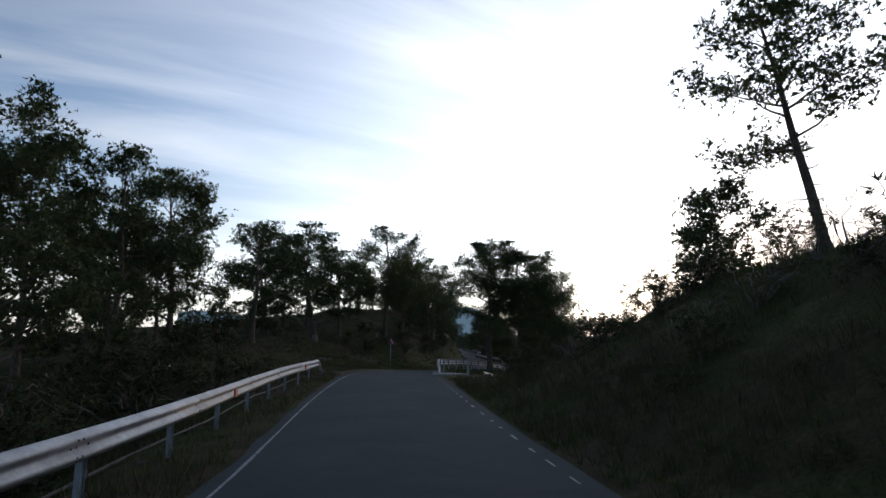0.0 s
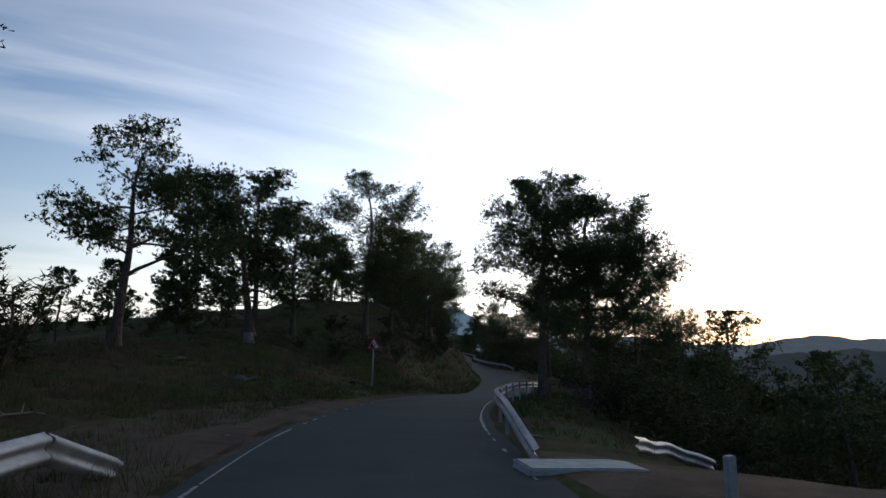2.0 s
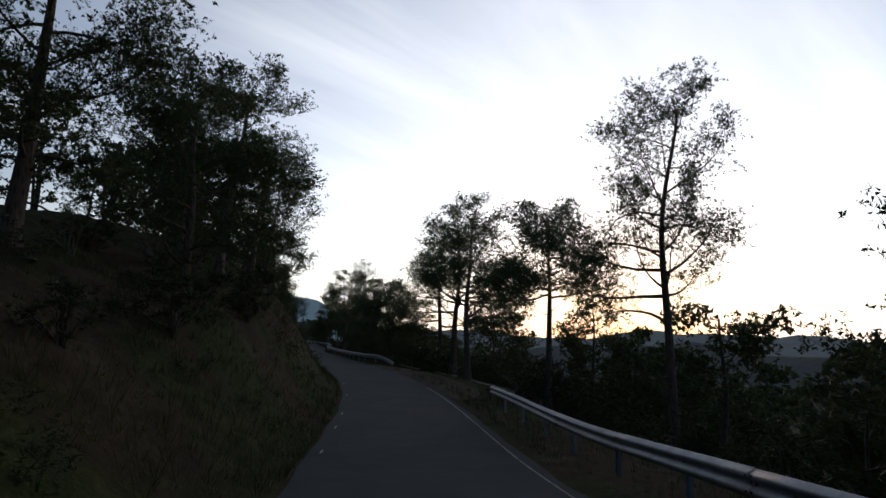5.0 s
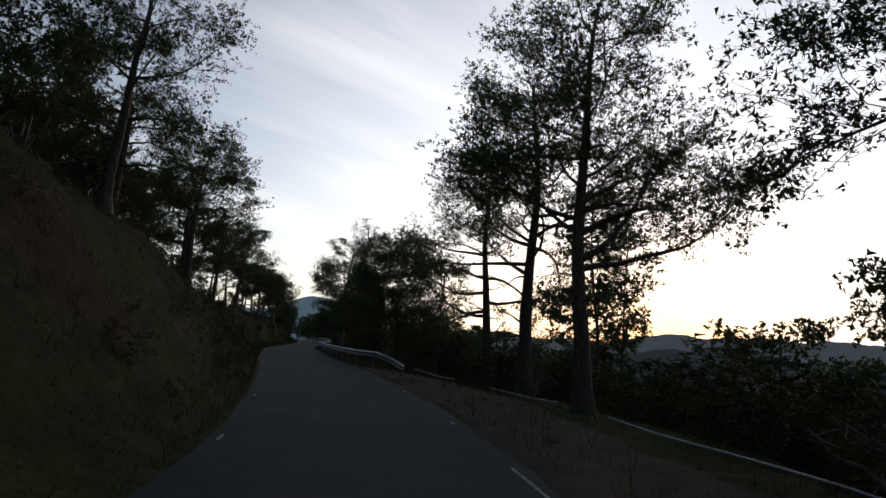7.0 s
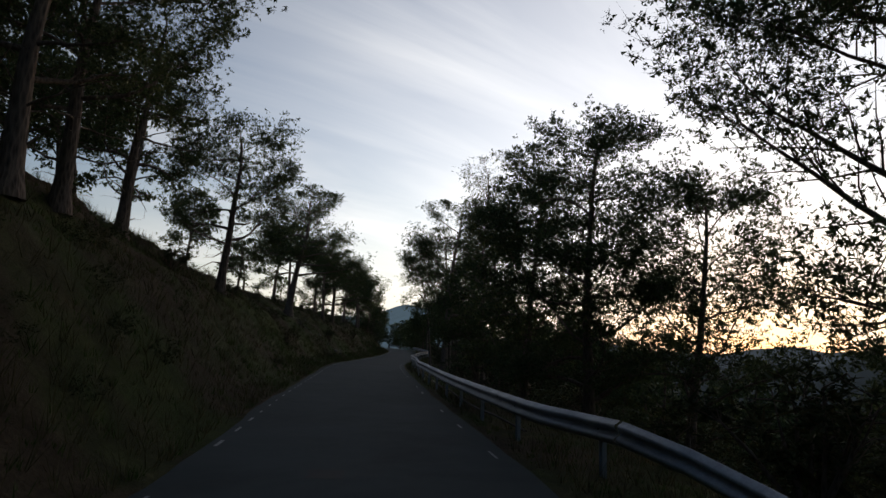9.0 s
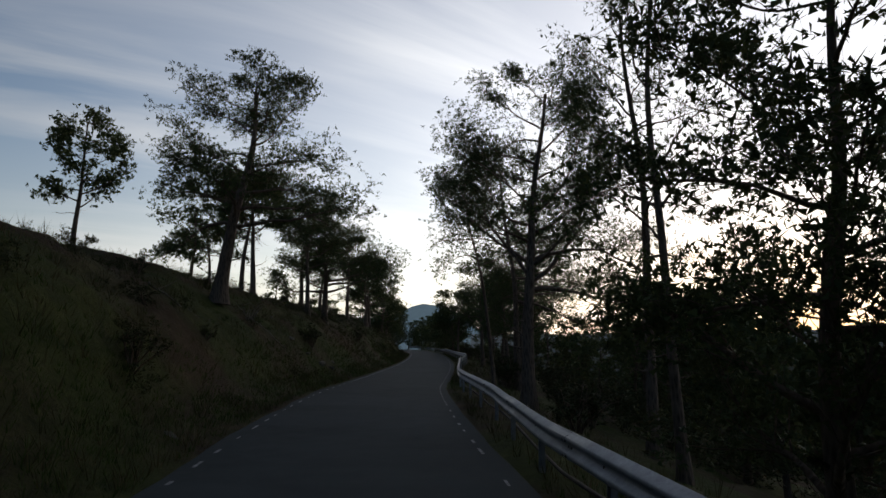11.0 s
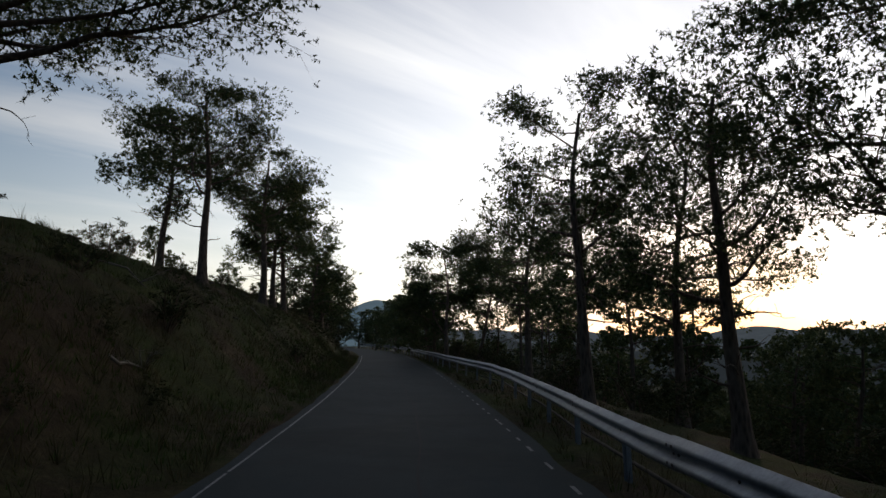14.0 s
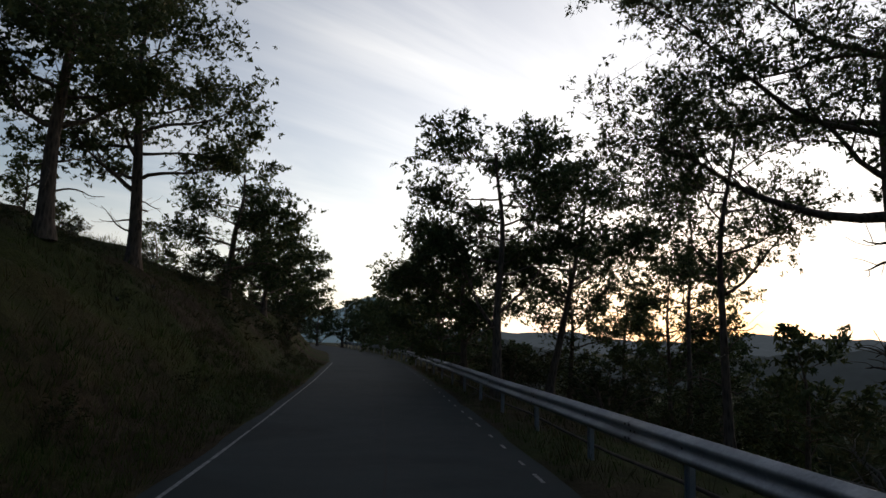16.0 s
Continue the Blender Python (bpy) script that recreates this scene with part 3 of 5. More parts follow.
def shoots(a, b, rad):
    """Slim three-sided twigs from each point of a to a point at b."""
    d = b - a
    d /= np.linalg.norm(d, axis=1)[:, None] + 1e-9
    s = np.cross(d, [0.31, 0.17, 0.93])
    s /= np.linalg.norm(s, axis=1)[:, None] + 1e-9
    t = np.cross(d, s)
    rad = np.broadcast_to(np.asarray(rad, float), (len(a),))[:, None]
    ring = [a + rad * (math.cos(k) * s + math.sin(k) * t) for k in (0, 2.094, 4.189)]
    v = np.stack(ring + [b], 1).reshape(-1, 3)
    f = (np.arange(len(a))[:, None, None] * 4 + np.array([(0, 1, 3), (1, 2, 3), (2, 0, 3)])[None]).reshape(-1, 3)
    return v, f


def crooked(r, start, d, length, seg, bend, rise=0.0):
    """A winding path: each step turns a little, keeping part of the last turn."""
    p, pts, turn = np.array(start, float), [np.array(start, float)], r.randn(3) * bend
    d = np.array(d, float)
    for s in range(seg):
        p = p + d * length / seg
        pts.append(p.copy())
        turn = turn * 0.35 + r.randn(3) * bend
        d = d + turn + (0, 0, rise)
        d /= np.linalg.norm(d)
    return np.array(pts)


def along(pts, g):
    k = g * (len(pts) - 1)
    i = min(int(k), len(pts) - 2)
    return pts[i] + (pts[i + 1] - pts[i]) * (k - i), pts[i + 1] - pts[i]


def flakes(r, centres, spread, size):
    """Small scraps of foliage strewn round each centre, facing all ways."""
    n = len(centres)
    a = r.randn(n, 3)
    a /= np.linalg.norm(a, axis=1)[:, None] + 1e-9
    b = np.cross(a, r.randn(n, 3))
    b /= np.linalg.norm(b, axis=1)[:, None] + 1e-9
    c = centres + np.clip(r.randn(n, 3), -1.6, 1.6) * spread[:, None] * [1, 1, 0.75]
    s = size * r.uniform(0.6, 1.3, (n, 1))
    v = np.stack([c + a * s * 1.2, c - a * s * 0.8 + b * s * 0.62, c - a * s * 0.8 - b * s * 0.62], 1).reshape(-1, 3)
    return v, np.arange(len(v)).reshape(-1, 3)


# needle length, half width, needles a tuft, tufts a clump, scraps a clump inside its tufts and their size: nearest to farthest trees
FINE = {-1: (0.13, 0.0065, 7, 9, 45, 0.034), 0: (0.145, 0.009, 5, 7, 28, 0.045), 1: (0.18, 0.015, 4, 5, 15, 0.078), 2: (0.2, 0.022, 4, 3, 11, 0.1), 3: (0.28, 0.045, 3, 2, 8, 0.16)}


def pine_parts(seed, H, R, cb, lean=(0, 0), r0=0.16, dens=1.0, level=1, limbs_apart=True, bare=5, widest=0.5, arms=(), core=1.0):
    """Meshes of one pine standing at its own origin: trunk, limbs and crown; arms are long boughs (height, heading, length, rise)."""
    r = np.random.RandomState(seed)
    top = H
    crown_z, crown_h = top * cb, top * (1 - cb)
    H = H - max(0.5, 0.13 * crown_h)
    u = np.linspace(0, 1, 15)
    ph = r.uniform(0, 6, 4)
    wob = 0.026 * H * np.stack([np.sin(u * 4.2 + ph[0]) - np.sin(ph[0]), np.sin(u * 3.6 + ph[1]) - np.sin(ph[1])], -1) * u[:, None]
    wob += 0.008 * H * np.stack([np.sin(u * 11 + ph[2]), np.sin(u * 10 + ph[3])], -1) * u[:, None]
    spine = np.concatenate([np.array(lean)[None] * (u ** 1.25)[:, None] + wob, (u * H)[:, None]], 1)
    rad = r0 * (1.0 - 0.84 * u ** 0.85) + 0.012
    rad[0] *= 1.5
    rad[1] *= 1.08
    trunk = Soup()
    trunk.add(*tube(spine, rad, 9))

    def at(w):
        return np.array([np.interp(w, u, spine[:, k]) for k in range(3)])

    needle, half, blades, tufts, scraps, scrap = FINE[level]
    count = int(np.clip((7 + crown_h * 1.7) * (0.75 + 0.25 * dens) * max(1.0, R / 4.0), 9, 26))
    heights = np.concatenate([np.linspace(cb, 0.985, count) + r.uniform(-0.025, 0.025, count), r.uniform(cb * 0.4, cb, bare), [a[0] for a in arms]])
    limbs, clumps, outward, size = [], [], [], []
    sides = 4 if limbs_apart else 3
    az = r.uniform(0, 6.28)
    for k, w in enumerate(heights):
        w = min(max(w, 0.05), 0.99)
        az += 2.4 + r.uniform(-0.5, 0.5)
        dead = count <= k < count + bare
        arm = arms[k - count - bare] if k >= count + bare else None
        start = at(w)
        v = (start[2] - crown_z) / crown_h
        if arm or dead:
            el = math.radians(r.uniform(-12, 22))
            L = R * r.uniform(0.15, 0.5)
            if arm:
                az, L, el = math.radians(arm[1]), arm[2], math.radians(arm[3])
            d = np.array([math.cos(az) * math.cos(el), math.sin(az) * math.cos(el), math.sin(el)])
        else:
            # the limb reaches for the rounded outline of the crown
            vt = min(0.97, max(0.0, v) + r.uniform(0.02, 0.3))
            e = abs(vt - widest) / (1.02 - widest if vt > widest else widest + 0.18)
            out = R * math.sqrt(max(0.04, 1 - e ** 2.2)) * r.uniform(0.7, 1.0)
            tip = np.array([start[0] + math.cos(az) * out, start[1] + math.sin(az) * out, crown_z + vt * crown_h])
            d = tip - start
            L = float(np.linalg.norm(d))
            d /= L
        pts = crooked(r, start, d, L, 9, 0.13 if not dead else 0.18, 0.012)
        pts[:, 2] = np.minimum(pts[:, 2], top - 0.12)
        thick = float(np.interp(w, u, rad))
        base_r = max(0.013, thick * r.uniform(0.36, 0.52) * (0.4 if dead else 1.15 if arm else 1))
        soup = Soup()
        soup.add(*tube(pts, base_r * (1 - np.linspace(0, 1, 10) ** 0.8) + 0.006, sides))
        n2 = r.randint(1, 4) if dead else int((2.7 + 2.5 * L) * (0.55 + 0.45 * dens) * (0.7 if level == 3 else 1))
        for q in range(n2):
            g = (q + r.uniform(0.1, 0.9)) / n2
            g = (0.42 if arm else 0.25) + (0.98 - (0.42 if arm else 0.25)) * g
            o, ax = along(pts, g)
            ax = ax / (np.linalg.norm(ax) + 1e-9)
            sd = np.cross(ax, [0, 0, 1]) * (1 if q % 2 else -1)
            dd = ax * r.uniform(0.4, 0.95) + sd * r.uniform(0.35, 1.0) + np.array([0, 0, r.uniform(-0.35, 0.75)])
            dd /= np.linalg.norm(dd)
            l2 = min(1.7, (0.3 + 0.34 * L) * r.uniform(0.6, 1.15) * (1.2 - 0.6 * g))
            tw = crooked(r, o, dd, l2, 3, 0.18, 0.05)
            tw[:, 2] = np.minimum(tw[:, 2], top - 0.05)
            r2 = max(0.006, base_r * 0.4 * (1.1 - g))
            if level < 3 and (limbs_apart or q % 3 == 0):
                # the twig grows out of the limb: one face joins them
                tv, tf = tube(tw, np.linspace(r2, 0.004, 4), 3)
                ring = min(9, int(round(g * 9))) * sides
                soup.f.append(np.array([(ring, soup.n, soup.n + 1)]))
                soup.v.append(np.zeros((0, 3)))
                soup.add(tv, tf)
            if dead:
                continue
            bald = r.rand() < (0.16 if dens < 1 else 0.07)
            for g2 in ((1.0,) if bald else (0.38, 0.72, 1.0) if l2 > 0.75 else (0.5, 1.0)):
                c, cx = along(tw, g2)
                clumps.append(c + r.randn(3) * 0.04); size.append(0.25 + 0.09 * l2 * r.uniform(0.6, 1.3))
                outward.append(cx / (np.linalg.norm(cx) + 1e-9) * 0.7 + (0, 0, 0.45))
        if not dead:
            for g in (0.7, 0.86, 1.0):
                c, cx = along(pts, g)
                clumps.append(c); size.append(0.3); outward.append(cx / (np.linalg.norm(cx) + 1e-9) * 0.7 + (0, 0, 0.45))
        limbs.append(soup)
    clumps.append(at(1.0) + (0, 0, 0.25)); size.append(0.34); outward.append(np.array([0, 0, 1.0]))
    clumps, outward, size = np.array(clumps), np.array(outward), np.array(size)
    many = np.repeat(np.arange(len(clumps)), tufts)
    spots = clumps[many] + (r.randn(len(many), 3) * 0.62 + outward[many] * 0.35) * size[many][:, None] * [1, 1, 0.72]
    spots[:, 2] = np.minimum(spots[:, 2], top)
    ax = spots - clumps[many]
    ax = ax / (np.linalg.norm(ax, axis=1)[:, None] + 1e-9) * 0.7 + outward[many] * 0.4
    v, f = blades_at(r, spots, ax, needle * r.uniform(0.8, 1.25, len(many)), blades, half)
    if core > 0:
        # the thick inside of each tuft
        inner = np.repeat(np.arange(len(spots)), max(2, round(scraps * core / tufts)))
        v2, f2 = flakes(r, spots[inner], np.full(len(inner), needle * 0.42), scrap)
        v, f = np.concatenate([v, v2]), np.concatenate([f, f2 + len(v)])
    if limbs_apart:
        # cones among the needles
        n = 130
        c = spots[r.randint(0, len(spots), n)] + r.randn(n, 3) * 0.03
        six = np.array([(1, 0, 0), (0, 1, 0), (-1, 0, 0), (0, -1, 0), (0, 0, 1.5), (0, 0, -1.5)]) * 0.03
        tri = np.array([(0, 1, 4), (1, 2, 4), (2, 3, 4), (3, 0, 4), (1, 0, 5), (2, 1, 5), (3, 2, 5), (0, 3, 5)])
        v2 = (c[:, None] + six[None] * r.uniform(0.8, 1.3, (n, 1, 1))).reshape(-1, 3)
        f2 = (np.arange(n)[:, None, None] * 6 + tri[None]).reshape(-1, 3)
        v, f = np.concatenate([v, v2]), np.concatenate([f, f2 + len(v)])
    crown = mesh_tris("crown", v, f, NEEDLES)
    shoot = mesh_tris("twig", *shoots(clumps[many[::3]], spots[::3], 0.0045), BARK) if level < 2 else None
    if limbs_apart:
        return trunk.mesh("trunk", BARK, True), [s.mesh("limb", BARK, True) for s in limbs], crown, shoot
    for s in limbs:
        for a, b in zip(s.v, s.f):
            trunk.v.append(a); trunk.f.append(b + trunk.n)
        trunk.n += s.n
    return trunk.mesh("trunk", BARK, True), [], crown, None


def stand(name, meshes, x, y, z, label, category, group, rz=0.0):
    trunk, limbs, crown, shoot = meshes
    ob = new(name)
    ob.matrix_basis = pose(x, y, z, 0, 0, rz)
    tagged(ob, label, category, group)
    t = child("trunk", trunk, ob)
    for m in limbs:
        child("limb", m, t)
    child("crown", crown, ob)
    if shoot:
        tagged(child("twig", shoot, ob), kind="stuff")
    return ob


SEED = [100]


def pine(x, y, top, R, cb=0.4, lean=(0, 0), r0=0.16, label="tall dark pine with an open crown on the roadside", dens=1.0, close=False, **kw):
    SEED[0] += 1
    z = gz(x, y) - 0.12
    d = abs(x - float(road_x(min(y, 200))))
    level = -1 if close else 2 if y > 205 or d > 15 else 1 if d > 9.5 or y > 190 else 0
    stand("pine_tree", pine_parts(SEED[0], top - z, R * 1.2 - 0.15, cb, lean, r0, dens, level, **kw), x, y, z, label, "tree", "pines along the road")


ON_BANK = "dark pine standing on the grassy bank above the road"
BELOW = "dark pine rooted on the slope below the guardrail"
KNOLL = "dark pine on the bare knoll beside the road"
# the first stretch
pine(9.8, 16.6, 11.4, 2.6, 0.42, (-1.0, 0.5), 0.16, "tall leaning pine on top of the earth bank", bare=4)
pine(16.5, 20.5, 8.3, 1.8, 0.3, (0.4, 0), 0.13, "small pine on top of the earth bank")
pine(13.4, 32.5, 9.8, 2.6, 0.55, (0.2, 0), 0.18, "rounded dark pine behind the earth bank", dens=1.7)
pine(-15.6, 33.0, 10.6, 3.1, 0.25, (0.3, 0), 0.2, "bushy dark pine behind the guardrail", dens=1.9)
pine(-15.0, 19.5, 10.4, 2.9, 0.25, (0, 0), 0.2, "bushy dark pine behind the guardrail", dens=1.9)
pine(-14.6, 25.5, 9.8, 2.8, 0.3, (0.3, 0), 0.18, "bushy dark pine behind the guardrail", dens=1.9)
pine(-20.5, 28.5, 11.4, 3.4, 0.25, (0, 0), 0.2, "bushy dark pine behind the guardrail", dens=1.8)
pine(-19.0, 38.5, 9.0, 2.4, 0.35, (0.2, 0), 0.15, "slender pine behind the guardrail")
pine(-24.0, 42.0, 9.6, 2.6, 0.35, (0, 0), 0.16, "slender pine behind the guardrail")
pine(-15.5, 46.2, 10.4, 3.4, 0.42, (0.6, 0), 0.22, KNOLL, dens=1.2, arms=((0.36, 0, 4.8, 34), (0.5, 20, 3.8, 30)))
pine(-13.2, 56.5, 11.6, 3.6, 0.3, (-1.6, 0.3), 0.26, KNOLL, dens=2.0)
pine(-11.3, 58.5, 10.2, 2.8, 0.28, (0.2, 0), 0.18, KNOLL, dens=1.9)
pine(-7.6, 64.0, 13.4, 3.7, 0.26, (-0.2, 0), 0.24, KNOLL, dens=2.6, core=1.4)
pine(-6.4, 70.0, 11.0, 3.0, 0.26, (0.6, 0), 0.22, KNOLL, dens=2.0)
pine(-3.8, 75.5, 8.4, 2.7, 0.12, (0.3, 0), 0.17, KNOLL, dens=1.7)
pine(-17.5, 71.4, 15.5, 3.6, 0.45, (0.3, 0), 0.24, KNOLL)
pine(-21.5, 68.0, 14.6, 3.4, 0.45, (-0.3, 0), 0.22, KNOLL)
pine(-14.0, 79.0, 11.5, 2.8, 0.35, (0, 0), 0.17, KNOLL)
pine(-24.0, 84.0, 13.0, 3.0, 0.35, (0, 0), 0.18, KNOLL)
pine(2.5, 50.6, 9.7, 2.8, 0.38, (-0.2, 0), 0.24, BELOW, dens=3.2, core=1.6, widest=0.62, bare=8)
pine(4.9, 52.6, 9.0, 3.5, 0.42, (0.5, -0.3), 0.24, BELOW, dens=2.8, core=1.5, widest=0.55, arms=((0.5, 5, 4.4, 4), (0.42, -15, 4.2, -6), (0.45, 25, 4.4, 0), (0.55, -55, 4.6, 16), (0.62, -65, 4.8, 24), (0.7, -50, 4.2, 28), (0.66, -80, 4.0, 20), (0.5, -40, 4.6, 6)))
pine(8.2, 55.0, 6.3, 3.1, 0.2, (0.4, 0), 0.15, BELOW, dens=1.9)
pine(13.0, 56.0, 3.6, 2.6, 0.25, (0.3, 0), 0.14, BELOW, dens=1.3)
pine(10.5, 62.0, 3.6, 2.4, 0.2, (0.3, 0), 0.13, BELOW, dens=1.1)
# the middle stretch
pine(12.0, 74.0, 9.8, 2.6, 0.42, (0.0, 0.2), 0.2, BELOW, bare=9, close=True, dens=1.1, arms=((0.6, 180, 4.6, 4), (0.7, 190, 4.8, 4), (0.48, 175, 3.8, -4), (0.55, 165, 4.2, 0)))
pine(10.7, 81.7, 6.7, 2.5, 0.6, (0.3, 0), 0.18, BELOW, bare=5, widest=0.4, dens=2.2, core=1.1, arms=((0.62, 180, 2.8, 8), (0.66, 165, 2.6, 10), (0.58, 10, 3.8, 12), (0.6, 100, 4.8, -4), (0.62, 75, 4.5, 2)))
pine(10.1, 93.0, 9.6, 3.1, 0.42, (0.2, 0), 0.23, BELOW, bare=8, dens=1.6, arms=((0.34, 5, 5.4, 12), (0.42, 0, 5.6, 32), (0.36, -15, 5.0, 28), (0.5, 10, 5.0, 30), (0.46, 180, 3.6, 10)))
pine(10.9, 99.6, 10.0, 3.3, 0.4, (-0.2, 0), 0.27, BELOW, bare=9, dens=1.7, arms=((0.42, 185, 4.6, 0), (0.55, 0, 4.8, -4), (0.48, 200, 4.4, 6)))
pine(12.1, 108.3, 9.2, 3.2, 0.58, (-0.7, 0), 0.27, BELOW, bare=10, close=True, dens=1.3, core=0.8, widest=0.5, arms=((0.6, 185, 4.2, 8), (0.5, 190, 4.6, 8), (0.44, 178, 4.8, -6), (0.40, -10, 5.0, -10), (0.5, 15, 5.0, 4), (0.36, 200, 4.6, -6), (0.34, 180, 5.0, -2)))
pine(14.6, 101.7, 6.0, 1.5, 0.45, (0, 0), 0.09, "thin young pine with sparse branches below the road", bare=8, dens=0.6)
pine(17.0, 104.0, 5.0, 1.6, 0.45, (0, 0), 0.09, "thin young pine with sparse branches below the road", bare=8, dens=0.6)
pine(7.8, 122.0, 6.6, 2.5, 0.12, (0, 0), 0.16, BELOW, dens=2.4)
pine(8.8, 118.0, 6.6, 2.8, 0.12, (0.2, 0), 0.17, BELOW, dens=2.6)
pine(10.9, 116.5, 4.6, 2.1, 0.15, (0.2, 0), 0.14, BELOW, dens=1.7)
pine(6.9, 128.5, 4.6, 2.3, 0.1, (0, 0), 0.14, BELOW, dens=2.0)
pine(16.5, 116.0, 2.6, 1.8, 0.3, (0, 0), 0.11, BELOW, dens=0.7, core=0.5)
pine(16.0, 88.0, 3.0, 2.2, 0.3, (0, 0), 0.13, BELOW)
for x, y, top, R, lean in ((-4.0, 80.5, 11.5, 2.5, (0.4, 0)), (-6.2, 84.5, 13.0, 2.7, (0.3, 0)), (-3.4, 88.5, 11.2, 2.3, (0.3, 0)), (-5.6, 92.5, 12.8, 2.6, (0.2, 0)), (-3.2, 97.5, 11.0, 2.4, (0.5, 0)),
                           (-7.5, 99.5, 13.0, 2.6, (0, 0)), (-4.6, 104.5, 11.8, 2.5, (0.6, 0)), (-8.5, 108.5, 12.6, 2.7, (0.2, 0)), (-2.9, 111.5, 9.8, 2.4, (0.5, 0)), (-3.8, 114.6, 10.2, 2.7, (0.6, 0)),
                           (-4.9, 119.8, 9.8, 2.4, (0.6, 0)), (-10.2, 122.0, 11.0, 2.5, (0, 0)), (-4.0, 127.0, 8.8, 2.4, (0.3, 0))):
    pine(x + (0.6 if y < 98 else 0), y, top, R * 1.25, 0.3, lean, 0.19, ON_BANK, dens=1.4)
# the last stretch
pine(-15.5, 154.5, 12.2, 2.3, 0.42, (0.1, 0), 0.16, ON_BANK, dens=1.2)
pine(-4.7, 145.2, 10.6, 3.4, 0.36, (0.9, 0.3), 0.27, ON_BANK, dens=2.0, arms=((0.34, 0, 4.8, 8), (0.42, 10, 4.6, 14), (0.45, 175, 3.8, 14)))
pine(-3.9, 163.7, 8.9, 3.3, 0.33, (0.2, 0), 0.22, ON_BANK, close=True, dens=1.4, arms=((0.3, 0, 5.2, 10), (0.3, 178, 4.5, 5), (0.36, -12, 4.8, 14), (0.4, 15, 4.6, 12)))
pine(-4.4, 160.5, 8.0, 2.4, 0.4, (0, 0), 0.16, ON_BANK, dens=1.7)
pine(-6.5, 168.9, 11.6, 2.7, 0.48, (0, 0), 0.18, ON_BANK, dens=1.7)
pine(-7.5, 159.5, 10.4, 2.6, 0.48, (0.1, 0), 0.18, ON_BANK, dens=1.7)
pine(-10.9, 168.5, 13.2, 3.0, 0.48, (0.3, 0), 0.2, ON_BANK, dens=1.7)
pine(-17.0, 179.0, 11.0, 2.8, 0.5, (0, 0), 0.18, ON_BANK)
pine(-15.2, 170.0, 10.5, 2.8, 0.4, (0, 0), 0.18, ON_BANK)
pine(-7.9, 185.0, 10.2, 2.9, 0.48, (0.3, 0), 0.18, ON_BANK, dens=1.7)
pine(-4.4, 179.4, 9.8, 2.8, 0.48, (-0.2, 0), 0.18, ON_BANK, dens=1.7)
pine(-3.3, 185.7, 9.4, 2.6, 0.4, (0.2, 0), 0.19, ON_BANK, dens=1.7)
pine(-3.7, 190.8, 8.6, 2.4, 0.35, (0, 0), 0.17, ON_BANK, dens=1.7)
pine(-3.9, 196.0, 10.0, 3.0, 0.3, (0.1, 0), 0.2, ON_BANK, dens=1.7)
pine(-2.9, 203.0, 7.0, 2.6, 0.15, (0.2, 0), 0.17, ON_BANK, dens=1.25)
pine(-2.8, 211.0, 6.2, 2.5, 0.12, (0.2, 0), 0.16, ON_BANK, dens=1.25)
pine(-3.2, 221.0, 6.0, 2.6, 0.12, (0.2, 0), 0.16, ON_BANK, dens=1.2)
pine(-3.6, 233.0, 5.6, 2.6, 0.12, (0.2, 0), 0.16, ON_BANK, dens=1.2)
pine(8.0, 134.9, 10.5, 2.0, 0.4, (-0.7, 0), 0.115, BELOW, bare=14, dens=0.45, core=0)
pine(9.1, 139.6, 10.5, 2.3, 0.4, (-0.2, 0), 0.17, BELOW, bare=12, dens=0.5, core=0)
pine(6.3, 143.2, 9.8, 3.4, 0.45, (0.3, 0), 0.24, BELOW, bare=8, close=True, dens=1.8, arms=((0.40, 178, 5.0, 56), (0.44, 160, 4.4, 40), (0.38, 5, 5.0, 36), (0.45, 0, 4.8, 24), (0.36, 20, 4.6, 10)))
pine(5.5, 146.4, 6.6, 1.7, 0.55, (-0.8, 0), 0.08, BELOW, bare=8, dens=1.0, core=0.6)
pine(7.2, 151.9, 9.6, 2.6, 0.58, (-0.3, 0), 0.17, BELOW, bare=16, close=True, dens=1.3, core=0.7, arms=((0.62, 180, 3.6, 12), (0.42, -5, 4.8, -8), (0.48, 10, 5.0, 4), (0.38, 2, 4.4, -4), (0.55, -12, 4.6, 16)))
pine(9.1, 159.3, 7.4, 3.0, 0.36, (0.2, 0), 0.16, BELOW, bare=10, close=True, dens=1.4)
pine(8.8, 161.9, 6.8, 3.0, 0.3, (0.3, 0), 0.17, BELOW, bare=8, close=True, dens=1.3)
pine(8.6, 166.0, 4.9, 2.2, 0.4, (-0.2, 0), 0.17, BELOW, bare=8, dens=1.1, core=0.8)
pine(7.2, 169.9, 6.3, 2.4, 0.42, (-0.1, 0), 0.16, BELOW, bare=8, dens=1.4)
pine(10.3, 171.6, 5.6, 2.8, 0.36, (0.3, 0), 0.16, BELOW, bare=8, dens=1.6)
pine(9.7, 178.3, 5.6, 2.5, 0.36, (0, 0), 0.17, BELOW, bare=8, dens=1.5)
pine(9.3, 184.4, 6.7, 2.5, 0.45, (0, 0), 0.19, BELOW, bare=10, close=True, dens=1.5, arms=((0.58, 185, 3.9, 6), (0.46, 165, 3.6, -4), (0.5, 0, 4.4, -4), (0.7, 185, 3.4, 8)))
pine(10.2, 189.8, 5.0, 2.3, 0.5, (0, 0), 0.1, BELOW, bare=6)
